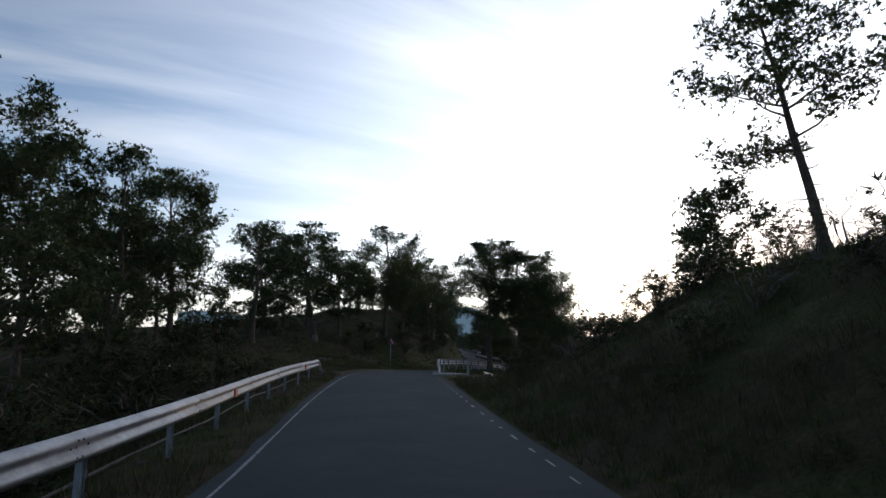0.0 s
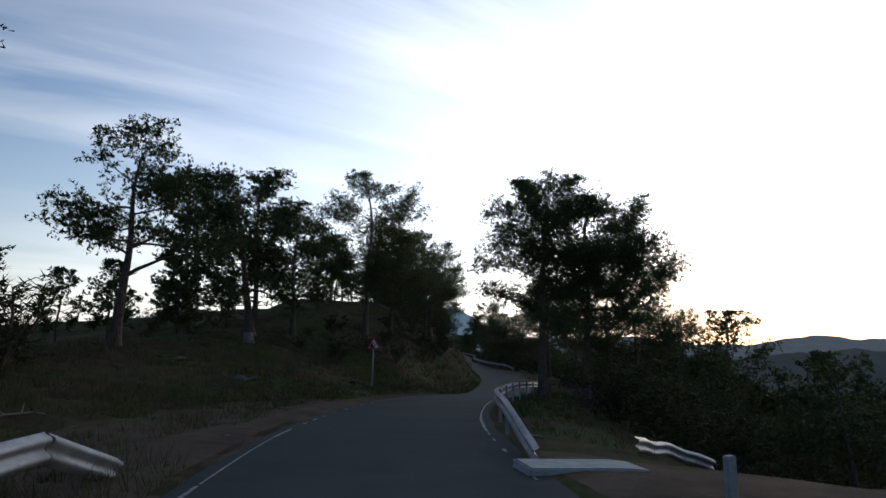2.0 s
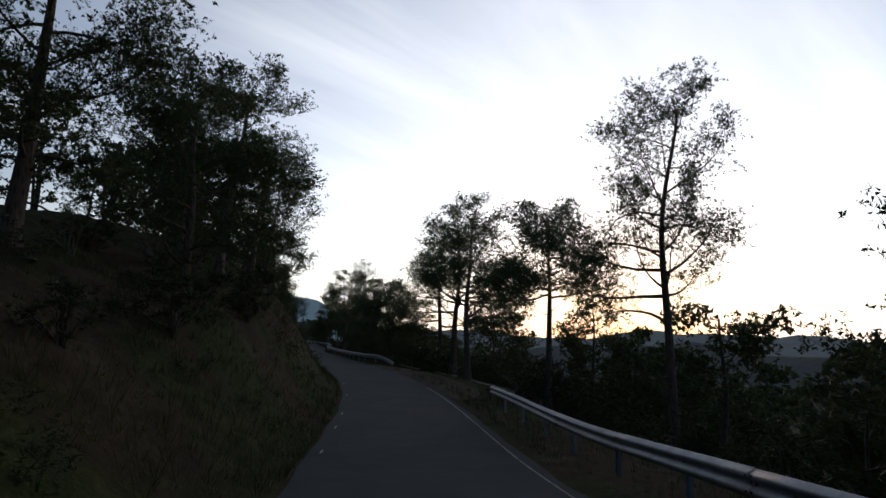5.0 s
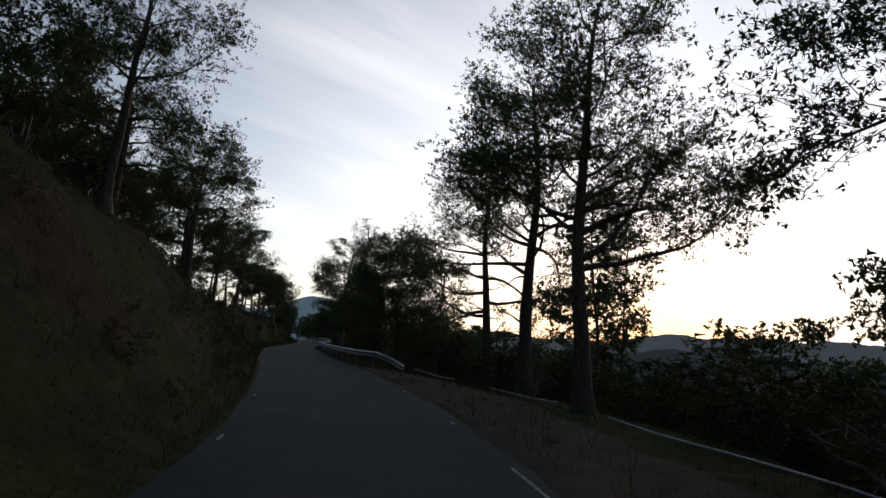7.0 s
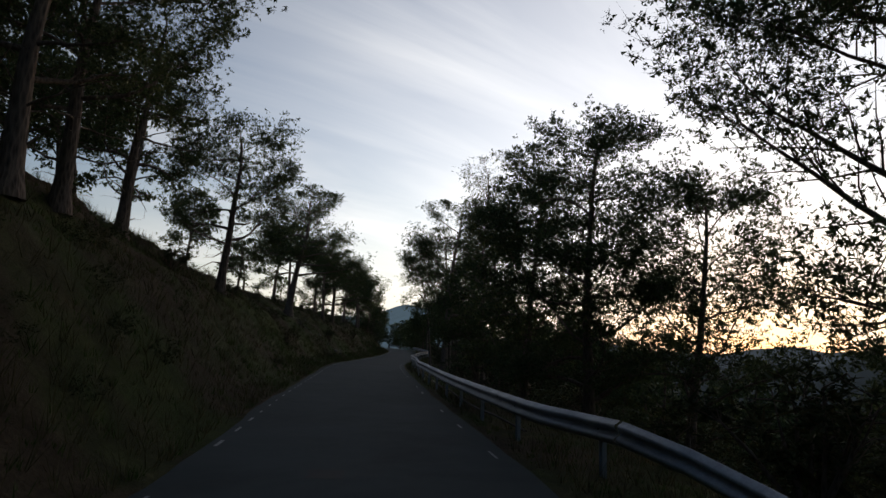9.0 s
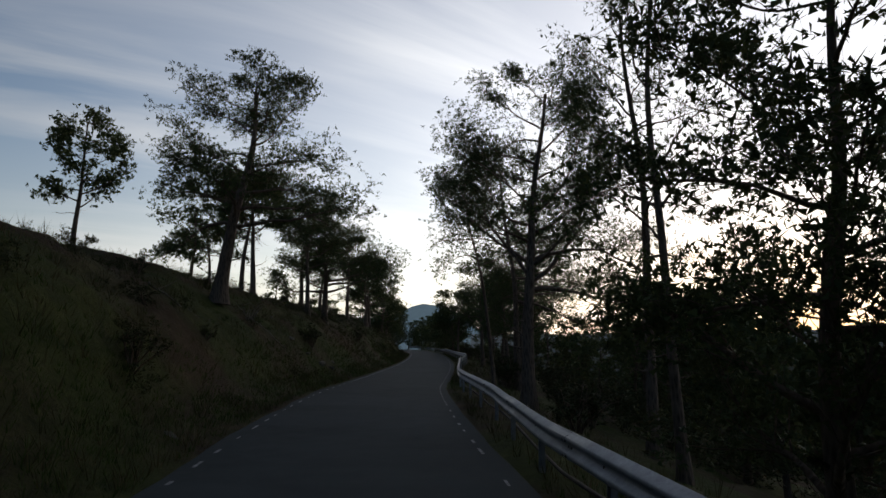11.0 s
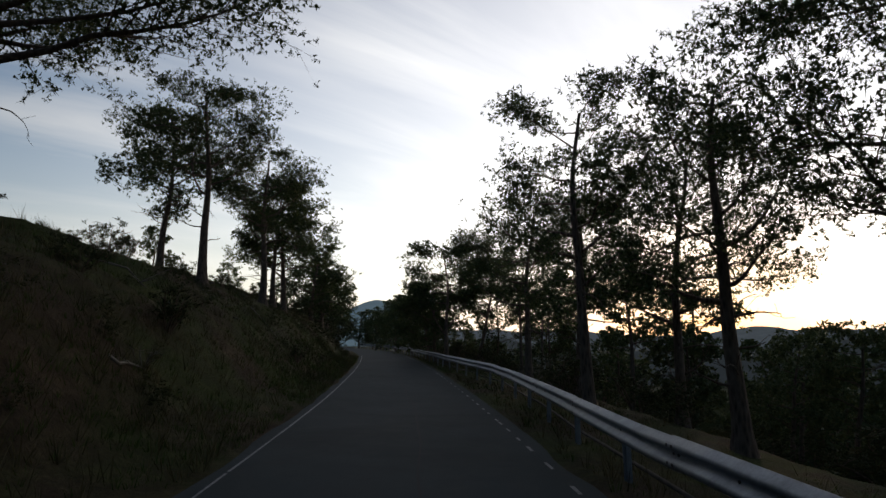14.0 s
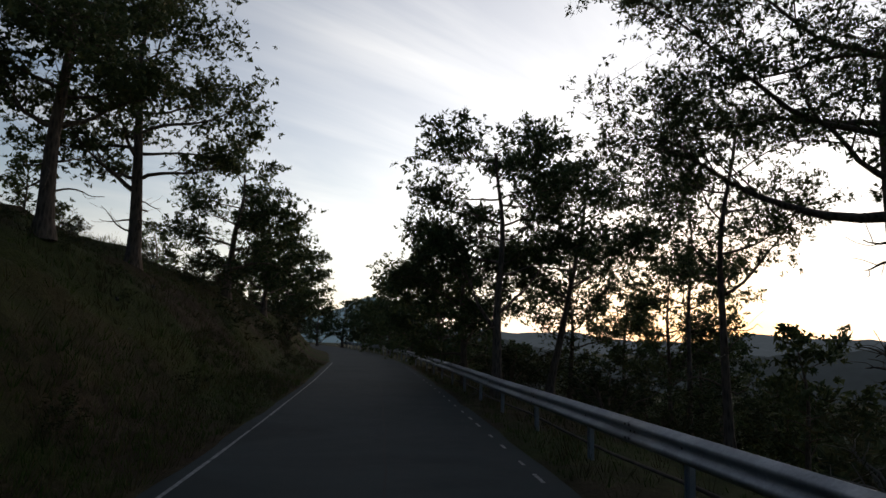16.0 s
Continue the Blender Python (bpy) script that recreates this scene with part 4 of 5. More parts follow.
pine(6.6, 195.6, 6.0, 3.0, 0.62, (-0.3, 0), 0.16, BELOW, dens=1.5, bare=3, widest=0.6, arms=((0.28, 175, 2.9, 44), (0.34, 0, 3.2, 42), (0.5, 10, 3.4, 12), (0.55, 180, 3.0, 10)))
pine(13.3, 197.3, 5.6, 2.4, 0.5, (0, 0), 0.1, BELOW, bare=6)
pine(9.3, 199.7, 6.4, 2.7, 0.5, (1.8, 0), 0.15, BELOW, dens=1.6, bare=5, widest=0.55, arms=((0.45, 170, 2.6, 36),))
pine(11.6, 204.5, 4.2, 2.4, 0.35, (0.3, 0), 0.12, BELOW, dens=1.2)
pine(15.5, 203.0, 3.6, 2.4, 0.35, (0, 0), 0.12, BELOW, dens=1.2)
pine(6.2, 199.5, 4.4, 2.6, 0.2, (0, 0), 0.13, BELOW, dens=1.8)
pine(6.4, 209.0, 4.6, 2.8, 0.15, (-0.3, 0), 0.13, BELOW, dens=1.8)
pine(5.8, 222.0, 4.6, 2.8, 0.12, (-0.3, 0), 0.13, BELOW, dens=1.6)
pine(4.5, 238.0, 4.8, 3.0, 0.12, (-0.3, 0), 0.13, BELOW, dens=1.6)

for x, y, top, R in ((-4.5, 262, 4.6, 2.8), (-1.0, 258, 4.2, 2.8), (1.8, 262, 4.8, 3.0), (5.0, 256, 4.4, 2.8), (8.0, 265, 5.2, 3.0), (2.5, 275, 6.0, 3.2), (-8.0, 272, 6.2, 3.2)):
    pine(x, y, top, R, 0.1, (0, 0), 0.16, "dark pine straight ahead at the far bend of the road", dens=1.2)


# ---- guardrails ----
RAIL_Y = [108, 111, 115, 130, 136, 152, 162, 168, 174, 178, 186, 192, 212, 290]
RAIL_D = [3.5, 2.75, 2.62, 2.5, 2.85, 2.7, 2.65, 3.0, 3.35, 3.45, 3.1, 2.9, 2.65, 2.8]
PROFILE = ((0.0, 0.0), (0.012, 0.018), (0.075, 0.05), (0.083, 0.075), (0.075, 0.10), (0.02, 0.135), (0.012, 0.155), (0.02, 0.175), (0.075, 0.21), (0.083, 0.235), (0.075, 0.26), (0.012, 0.292), (0.0, 0.31))


def beam_mesh(path, inward):
    """A W-shaped steel beam, 4 mm thick, along points of its lower rear edge."""
    path = np.array(path, float)
    d = np.gradient(path, axis=0)
    d /= np.linalg.norm(d, axis=1)[:, None]
    side = np.cross(d, [0, 0, 1.0])
    side = side / np.linalg.norm(side, axis=1)[:, None] * inward
    up = np.cross(side, d) * inward
    front = np.array(PROFILE)
    loop = np.concatenate([front + (0.005, 0), front[::-1]])
    v = path[:, None] + side[:, None] * loop[None, :, :1] + up[:, None] * loop[None, :, 1:]
    m, k = len(loop), len(path)
    i, j = np.meshgrid(np.arange(k - 1), np.arange(m), indexing="ij")
    p, q = i * m + j, i * m + (j + 1) % m
    f = np.concatenate([np.stack([p, q, q + m], -1).reshape(-1, 3), np.stack([p, q + m, p + m], -1).reshape(-1, 3)])
    n = len(front)
    caps = []
    for base in (0, (k - 1) * m):
        for a in range(n - 1):
            caps += [(base + a, base + a + 1, base + m - 1 - a), (base + a + 1, base + m - 2 - a, base + m - 1 - a)]
    return mesh_tris("beam", v.reshape(-1, 3), np.concatenate([f, np.array(caps)]), ZINC)


def post_mesh(h):
    bm = bmesh.new()
    for x0, x1, y0, y1 in ((-0.004, 0.004, -0.05, 0.05), (-0.03, 0.03, -0.056, -0.048), (-0.03, 0.03, 0.048, 0.056)):
        vs = [bm.verts.new((x, y, z)) for z in (-0.35, h) for x, y in ((x0, y0), (x1, y0), (x1, y1), (x0, y1))]
        for q in ((0, 1, 2, 3), (4, 5, 6, 7), (0, 1, 5, 4), (1, 2, 6, 5), (2, 3, 7, 6), (3, 0, 4, 7)):
            bm.faces.new([vs[k] for k in q])
    bmesh.ops.recalc_face_normals(bm, faces=bm.faces)
    me = bpy.data.meshes.new("post")
    bm.to_mesh(me)
    bm.free()
    me.materials.append(ZINC_DARK)
    return me


def bolt_mesh():
    bm = bmesh.new()
    bmesh.ops.create_cone(bm, cap_ends=True, segments=7, radius1=0.016, radius2=0.011, depth=0.016)
    me = bpy.data.meshes.new("bolt")
    bm.to_mesh(me)
    bm.free()
    me.materials.append(BOLT)
    return me


POST, BOLTS = post_mesh(0.66), bolt_mesh()


def guardrail(side, y0, y1, off, label, spacing=2.66, ramp_start=False, ramp_end=False, low=None, height=0.42, reflectors=False, seed=0, flare=0.0):
    """A W-beam guardrail: beams of two bays each, posts, bolts; its ends may bend down to the ground."""
    r = np.random.RandomState(seed)
    root = new("guardrail")
    root.location = (float(road_x(y0)) + off(y0), y0, float(road_z(y0)))
    inv = Matrix.Translation(-Vector(root.location))
    tagged(root, label, "guardrail", "guardrails")

    def at(y, h):
        return np.array([float(road_x(y)) + off(y), y, float(road_z(y)) + h])

    def put(name, me, m, lab=""):
        ob = child(name, me, root, lab)
        ob.matrix_basis = inv @ m
        return ob

    bay, ys = 4.0, []
    y = y0
    while y < y1 - 0.1:
        e = min(y + bay, y1)
        jig = r.uniform(-0.012, 0.012)
        pts = [at(t, height + jig) for t in np.linspace(y, e + (0.12 if e < y1 else 0), 6)]
        if ((y - y0) / bay) % 2 >= 1:
            pts = [p + (-side * 0.006, 0, 0) for p in pts]
        ob = child("beam", beam_mesh(pts, -side), root)
        ob.matrix_basis = inv
        if e < y1 and e < 215:
            d = math.atan2(at(e + 0.5, 0)[0] - at(e - 0.5, 0)[0], 1.0)
            for dy in (-0.03, 0.07):
                for h, depth in ((0.075, 0.09), (0.155, 0.022), (0.235, 0.09)):
                    p = at(e + dy, height + h)
                    put("bolt", BOLTS, Matrix.Translation(Vector(p) + Vector((-side * depth, 0, 0))) @ pose(0, 0, 0, 0, 90, 0))
        y = e
    for ramp, yb, sgn in ((ramp_start, y0, -1), (ramp_end, y1, 1)):
        if ramp:
            pts = [at(yb, height + 0.004) + (-side * 0.006, 0, 0)]
            for t in (0.33, 0.66, 1.0):
                pts.append(at(yb + sgn * ramp * t, 0) + (side * flare * t, 0, height + (-0.1 - height) * t))
            ob = child("terminal_beam", beam_mesh(pts if sgn > 0 else pts[::-1], -side), root, "beam end bent down to the ground")
            ob.matrix_basis = inv
    y = y0 + 0.4
    k = 0
    while y < y1:
        p = at(y, 0)
        g = gz(p[0] + side * 0.1, y)
        put("post", POST, Matrix.Translation((p[0] + side * 0.045, y, min(p[2], g + 0.25) if g < p[2] else p[2])) @ pose(0, 0, 0, r.uniform(-1.5, 1.5), r.uniform(-1.5, 1.5), math.degrees(-math.atan2(road_x(y + 1) - road_x(y - 1), 2)) ))
        put("bolt", BOLTS, Matrix.Translation((p[0] - side * 0.022, y, p[2] + height + 0.155)) @ pose(0, 0, 0, 0, 90, 0))
        if reflectors and k % 4 == 2:
            bm = bmesh.new()
            bmesh.ops.create_cube(bm, size=1.0, matrix=Matrix.Diagonal((0.035, 0.13, 0.15, 1)))
            bmesh.ops.bevel(bm, geom=bm.edges[:], offset=0.006, segments=1, affect="EDGES")
            ob = part("reflector", bm, RED, root, "small red reflector on the beam")
            ob.matrix_basis = inv @ Matrix.Translation((p[0] - side * 0.075, y + 0.6, p[2] + height + 0.155))
        y += spacing
        k += 1
    return root


guardrail(-1, -26, 27.2, lambda y: -3.2, "weathered galvanised steel guardrail with red reflectors, end bent down", ramp_end=1.7, reflectors=True, seed=1)
guardrail(1, 33.0, 78.2, lambda y: float(np.interp(y, [30, 33, 39, 42, 46, 72, 78], [1.8, 2.3, 2.5, 2.75, 2.9, 3.45, 3.5])), "grey galvanised steel guardrail along the drop", ramp_start=2.8, ramp_end=2.6, seed=2, flare=0.5)
guardrail(1, 109.0, 262, lambda y: float(np.interp(y, RAIL_Y, RAIL_D)), "long grey galvanised steel guardrail along the drop", ramp_start=2.6, seed=3, flare=0.6)


def low_pipe(y0, y1, d, h, label, mat=ZINC):
    """A thin steel pipe lying low behind the posts."""
    ys = np.arange(y0, y1 + 0.01, 2.0)
    pts = np.array([(float(road_x(y)) + (d(y) if callable(d) else d), y, float(road_z(y)) + h + 0.03 * math.sin(y * 0.9)) for y in ys])
    o = pts[0].copy()
    ob = new("steel_pipe", mesh_tris("steel_pipe", *tube(pts - o, np.full(len(pts), 0.024), 8), mat, True))
    ob.location = o
    tagged(ob, label, "pipe", "low pipes along the road")


low_pipe(-24, 26, -3.5, 0.1, "thin rusty steel pipe running low behind the guardrail", RUSTY)
low_pipe(112, 220, lambda y: float(np.interp(y, RAIL_Y, RAIL_D)) + 0.16, 0.15, "thin dull steel pipe running low behind the guardrail", RUSTY)
for a, b in ((83, 92.5), (93.5, 97.5), (100.5, 108)):
    low_pipe(a, b, lambda y: float(np.interp(y, [83, 93, 101, 109], [5.7, 5.5, 4.6, 4.6])), 0.03, "thin steel pipe lying on the dirt shoulder")


# ---- shrubs ----
def shrub_parts(seed, H, R, tufts, dry=False, leaf=0.11):
    r = np.random.RandomState(seed)
    stems, tips = Soup(), []
    for k in range(r.randint(7, 11)):
        az, out = r.uniform(0, 6.28), r.uniform(0.25, 1.0)
        end = np.array([math.cos(az) * R * out, math.sin(az) * R * out, H * (1.0 - 0.45 * out * out) * r.uniform(0.75, 1.0)])
        base = np.array([math.cos(az), math.sin(az), 0]) * r.uniform(0, 0.12)
        mid = base * 0.5 + end * 0.45 + np.array([0, 0, 0.12 * H]) + r.randn(3) * 0.06
        pts = np.array([base - (0, 0, 0.1), base * 0.7 + mid * 0.3, mid, mid * 0.45 + end * 0.55 + r.randn(3) * 0.05, end])
        stems.add(*tube(pts, np.linspace(0.03, 0.006, 5), 4))
        for q in range(r.randint(3, 6)):
            g = r.uniform(0.25, 1.0)
            o = np.array([np.interp(g * 4, np.arange(5), pts[:, c]) for c in range(3)])
            d = r.randn(3) * [1, 1, 0.6] + (0, 0, 0.5)
            d /= np.linalg.norm(d)
            tip = o + d * R * r.uniform(0.18, 0.42)
            stems.add(*tube(np.array([o, (o + tip) / 2 + r.randn(3) * 0.03, tip]), np.array([0.01, 0.007, 0.004]), 3))
            tips += [tip, (o + tip) / 2, o * 0.25 + tip * 0.75]
    tips = np.array(tips)
    n = max(20, tufts // 3)
    pick = tips[r.randint(0, len(tips), n)] + r.randn(n, 3) * R * 0.07
    pick[:, 2] = np.maximum(pick[:, 2], 0.05)
    ax = r.randn(n, 3) * 0.4 + (0, 0, 0.5)
    v, f = puffs(r, pick, ax, np.full(n, leaf * 1.25) * r.uniform(0.7, 1.4, n), 13 if not dry else 8, 0.014 if not dry else 0.007)
    return stems.mesh("stem", DEADWOOD if dry else BARK), mesh_tris("foliage", v, f, DRYGRASS if dry else SHRUBLEAF)


def make_shrub(meshes, x, y, z, label, rz=0.0, s=1.0, group="roadside shrubs"):
    ob = new("shrub")
    ob.matrix_basis = pose(x, y, z, 0, 0, rz) @ Matrix.Diagonal((s, s, s, 1))
    tagged(ob, label, "shrub", group)
    child("stem", meshes[0], ob)
    child("foliage", meshes[1], ob)
    return ob


SHRUBS = [shrub_parts(500 + k, 1.2, 1.0, 330) for k in range(4)]
DRY = [shrub_parts(520 + k, 1.0, 0.9, 260, True) for k in range(2)]
big = shrub_parts(540, 1.9, 1.7, 1300, leaf=0.12)
make_shrub(big, 9.4, 22.6, gz(9.4, 22.6) - 0.05, "dark twiggy bush on top of the earth bank")
make_shrub(shrub_parts(541, 1.7, 1.5, 800), 9.9, 19.0, gz(9.9, 19.0) - 0.05, "low dark bush on the earth bank")
make_shrub(shrub_parts(542, 2.6, 1.8, 1500, leaf=0.14), 15.5, 17.0, gz(15.5, 17.0) - 0.05, "dark bush on the earth bank")


def scatter(count, y0, y1, d0, d1, s0, s1, label, dry=0.0, seed=0):
    r = np.random.RandomState(seed)
    for k in range(count):
        y, d = r.uniform(y0, y1), r.uniform(d0, d1)
        x = float(road_x(y)) + d
        is_dry = r.rand() < dry
        make_shrub((DRY if is_dry else SHRUBS)[r.randint(0, 2 if is_dry else 4)], x, y, gz(x, y) - 0.04, "dry straw-coloured shrub " + label if is_dry else "dark green shrub " + label, r.uniform(0, 360), r.uniform(s0, s1))


scatter(34, -4, 40, -14, -5.2, 1.0, 2.3, "among the pines behind the guardrail", 0.1, 1)
scatter(40, -2, 26, 4.2, 10.0, 0.5, 1.2, "on the earth bank", 0.35, 3)
scatter(50, 36, 112, 5.5, 13, 0.9, 2.2, "on the slope below the road", 0.1, 4)
scatter(44, 110, 225, 4.6, 13, 0.6, 1.5, "on the slope below the guardrail", 0.08, 5)
scatter(36, 52, 120, -12, -3.9, 0.5, 1.3, "on the bank above the road", 0.15, 6)
scatter(40, 120, 215, -12, -3.9, 0.35, 1.0, "on the bank above the road", 0.25, 7)


def undergrowth(label, seed, *spans):
    """Bushes too far or too dense to tell apart, as one mesh."""
    r = np.random.RandomState(seed)
    leaves = []
    for stem, foliage in SHRUBS:
        v = np.empty(len(foliage.vertices) * 3, np.float32)
        foliage.vertices.foreach_get("co", v)
        leaves.append(v.reshape(-1, 9)[::2].reshape(-1, 3))
    out = []
    for count, y0, y1, d0, d1, s0, s1 in spans:
        for k in range(count):
            y = r.uniform(y0, y1)
            x = float(road_x(y)) + r.uniform(d0, d1)
            a, s = r.uniform(0, 6.28), r.uniform(s0, s1)
            v = leaves[r.randint(0, 4)] * s
            c, q = math.cos(a), math.sin(a)
            out.append(np.stack([v[:, 0] * c - v[:, 1] * q + x, v[:, 0] * q + v[:, 1] * c + y, v[:, 2] + gz(x, y) - 0.1], -1))
    v = np.concatenate(out)
    ob = new("undergrowth", mesh_tris("undergrowth", v, np.arange(len(v)).reshape(-1, 3), SHRUBLEAF))
    tagged(ob, label, "undergrowth", kind="stuff")


undergrowth("dense dark undergrowth below the road and at its far bend", 9, (80, 108, 215, 6.5, 16, 1.0, 1.9), (40, 40, 84, 7, 14, 1.5, 2.6), (44, 82, 116, 6.6, 14, 1.3, 2.4), (60, 36, 200, 12, 26, 1.8, 3.0), (20, 198, 258, -7, -3.6, 1.2, 2.4), (20, 198, 258, 4.5, 9, 1.2, 2.4))
undergrowth("dense dark undergrowth beneath the pines behind the guardrail", 10, (34, 2, 62, -30, -12, 1.2, 2.4), (34, -3, 30, -12, -4.9, 1.0, 2.0))

undergrowth("low dark heath and thorny scrub on the roadside banks", 12, (130, 120, 215, -9, -3.0, 0.2, 0.6), (90, 58, 120, -9, -3.0, 0.2, 0.6), (70, -2, 26, 3.6, 10, 0.2, 0.55))

# pines further down the valley side and behind the bank, a few kinds repeated
KINDS = [pine_parts(700 + k, 8.0, 2.6, 0.22, (0.3 * (-1) ** k, 0.2), 0.16, 0.8, 3, False, 3) for k in range(5)]
NEARER = [pine_parts(720 + k, 8.0, 2.6, 0.34 + 0.07 * k, (0.4 * (-1) ** k, 0.2), 0.17, 0.8, 2, False, 9) for k in range(4)]


def wood(count, y0, y1, d0, d1, s0, s1, seed, label, cap=None, kinds=KINDS):
    r = np.random.RandomState(seed)
    for k in range(count):
        y, d = r.uniform(y0, y1), r.uniform(d0, d1)
        x = float(road_x(min(max(y, -60), 290))) + d
        z = gz(x, y) - 0.15
        s = r.uniform(s0, s1)
        if cap is not None:
            s = min(s, max(0.35, (cap + r.uniform(-1, 1) - z) / 8.0))
        ob = stand("pine_tree", kinds[r.randint(0, len(kinds))], 0, 0, 0, label, "tree", "pines of the wood")
        ob.matrix_basis = pose(x, y, z, 0, 0, r.uniform(0, 360)) @ Matrix.Diagonal((s, s, s, 1))


wood(30, 60, 225, 13.5, 24, 0.6, 1.2, 31, "dark pine in the wood below the road", 1.6)
wood(30, 142, 218, 12, 22, 0.7, 1.2, 37, "dark pine in the wood below the road", 3.4, NEARER)
wood(16, 80, 128, 14.5, 24, 0.6, 1.2, 38, "dark pine in the wood below the road", 2.6, NEARER)
wood(16, 34, 82, 14, 27, 0.6, 1.2, 39, "dark pine in the wood below the road", 1.6, NEARER)
wood(30, 30, 225, 20, 50, 0.7, 1.4, 36, "dark pine in the wood below the road", -0.5)
wood(16, 222, 285, 7, 30, 0.6, 1.0, 32, "dark pine beyond the far bend", 3.0)
wood(10, 215, 285, -26, -6, 0.5, 0.9, 33, "dark pine beyond the far bend")
wood(18, 5, 75, -48, -20, 0.9, 1.5, 34, "dark pine in the wood behind the guardrail")
wood(14, 70, 98, -34, -14, 0.4, 0.65, 40, "small dark pine behind the knoll")
wood(10, 46, 66, -34, -19, 0.45, 0.75, 41, "small dark pine behind the knoll")
wood(16, 84, 132, -22, -9.5, 0.8, 1.15, 35, "dark pine on the hillside above the road", None, NEARER)


def far_wood(count, seed):
    """The wooded valley side, too far off to tell tree from tree."""
    r = np.random.RandomState(seed)
    y = r.uniform(-40, 520, count)
    x = 40 + 330 * r.rand(count) ** 1.6
    h = r.uniform(2.2, 4.6, count)
    c = np.stack([x, y, ground(x, y) + h * 0.55], -1)
    v, f = puffs(r, c, np.tile([0, 0, 1.0], (count, 1)), h, 18, 0.9, 1.0)
    ob = new("distant_wood", mesh_tris("distant_wood", v, f, SHADED_FARLEAF))
    tagged(ob, "dark pine wood covering the slope across the valley", "wood", kind="stuff")


far_wood(3600, 44)


# ---- grass on the banks ----
def grass(name, mat, label, count, seed, spans, h0, h1):
    r = np.random.RandomState(seed)
    xs, ys = [], []
    for y0, y1, d0, d1, share in spans:
        n = int(count * share)
        y = r.uniform(y0, y1, n)
        d = d0 + (d1 - d0) * r.rand(n) ** 1.3
        xs.append(road_x(y) + d); ys.append(y)
    x, y = np.concatenate(xs), np.concatenate(ys)
    keep = lumps(x * 0.7 + seed, y * 0.6) + r.randn(len(x)) * 0.35 > -0.15
    x, y = x[keep], y[keep]
    z = ground(x, y) - 0.02
    n, b = len(x), 6
    h = (r.uniform(h0, h1, (n, 1)) * r.uniform(0.6, 1.2, (n, b)))[..., None]
    a = r.uniform(0, 6.28, (n, b))
    out = np.stack([np.cos(a), np.sin(a), np.zeros_like(a)], -1)
    c = np.stack([x, y, z], -1)[:, None] + out * r.uniform(0, 0.09, (n, b, 1))
    side = np.stack([-np.sin(a + 0.6), np.cos(a + 0.6), np.zeros_like(a)], -1) * 0.007
    tip = c + out * h * r.uniform(0.15, 0.75, (n, b, 1)) + np.array([0, 0, 1.0]) * h
    v = np.stack([c - side, c + side, tip], 2).reshape(-1, 3)
    ob = new(name, mesh_tris(name, v, np.arange(len(v)).reshape(-1, 3), mat))
    tagged(ob, label, "grass", kind="stuff")


SPANS = ((-4, 30, -2.3, -7, 0.08), (26, 60, -3.6, -14, 0.16), (56, 125, -2.35, -9, 0.22), (120, 212, -2.35, -9.5, 0.3), (-4, 25, 2.4, 13, 0.24), (34, 110, 2.6, 8, 0.08), (108, 212, 2.4, 6, 0.1))
grass("dry_grass", DRYGRASS, "tufts of dry straw-coloured grass on the banks", 30000, 41, SPANS, 0.12, 0.42)
grass("green_grass", GREENGRASS, "short green grass on the verges and banks", 30000, 42, SPANS + ((120, 200, -2.45, -4.6, 0.25), (34, 60, -3.2, -8, 0.1), (34, 60, 2.6, 5, 0.06)), 0.06, 0.2)


# ---- road sign ----
def prism(bm, outline, y0, y1):
    """A plate standing in x and z, from an outline."""
    a, b = [[bm.verts.new((x, y, z)) for x, z in outline] for y in (y0, y1)]
    bm.faces.new(a); bm.faces.new(b[::-1])
    for k in range(len(a)):
        j = (k + 1) % len(a)
        bm.faces.new((a[k], b[k], b[j], a[j]))


def rounded_triangle(s, rad=0.04, base=0.0):
    """An upright triangle of side s with rounded corners; its lowest edge at base."""
    hgt = s * math.sqrt(3) / 2
    corners = ((-s / 2, base, 210), (s / 2, base, 330), (0, base + hgt, 90))
    out = []
    for cx, cz, a in corners:
        ux, uz = math.cos(radians(a)), math.sin(radians(a))
        ox, oz = cx - ux * rad * 2, cz - uz * rad * 2
        out += [(ox + rad * math.cos(radians(a + t)), oz + rad * math.sin(radians(a + t))) for t in (-60, -30, 0, 30, 60)]
    return out


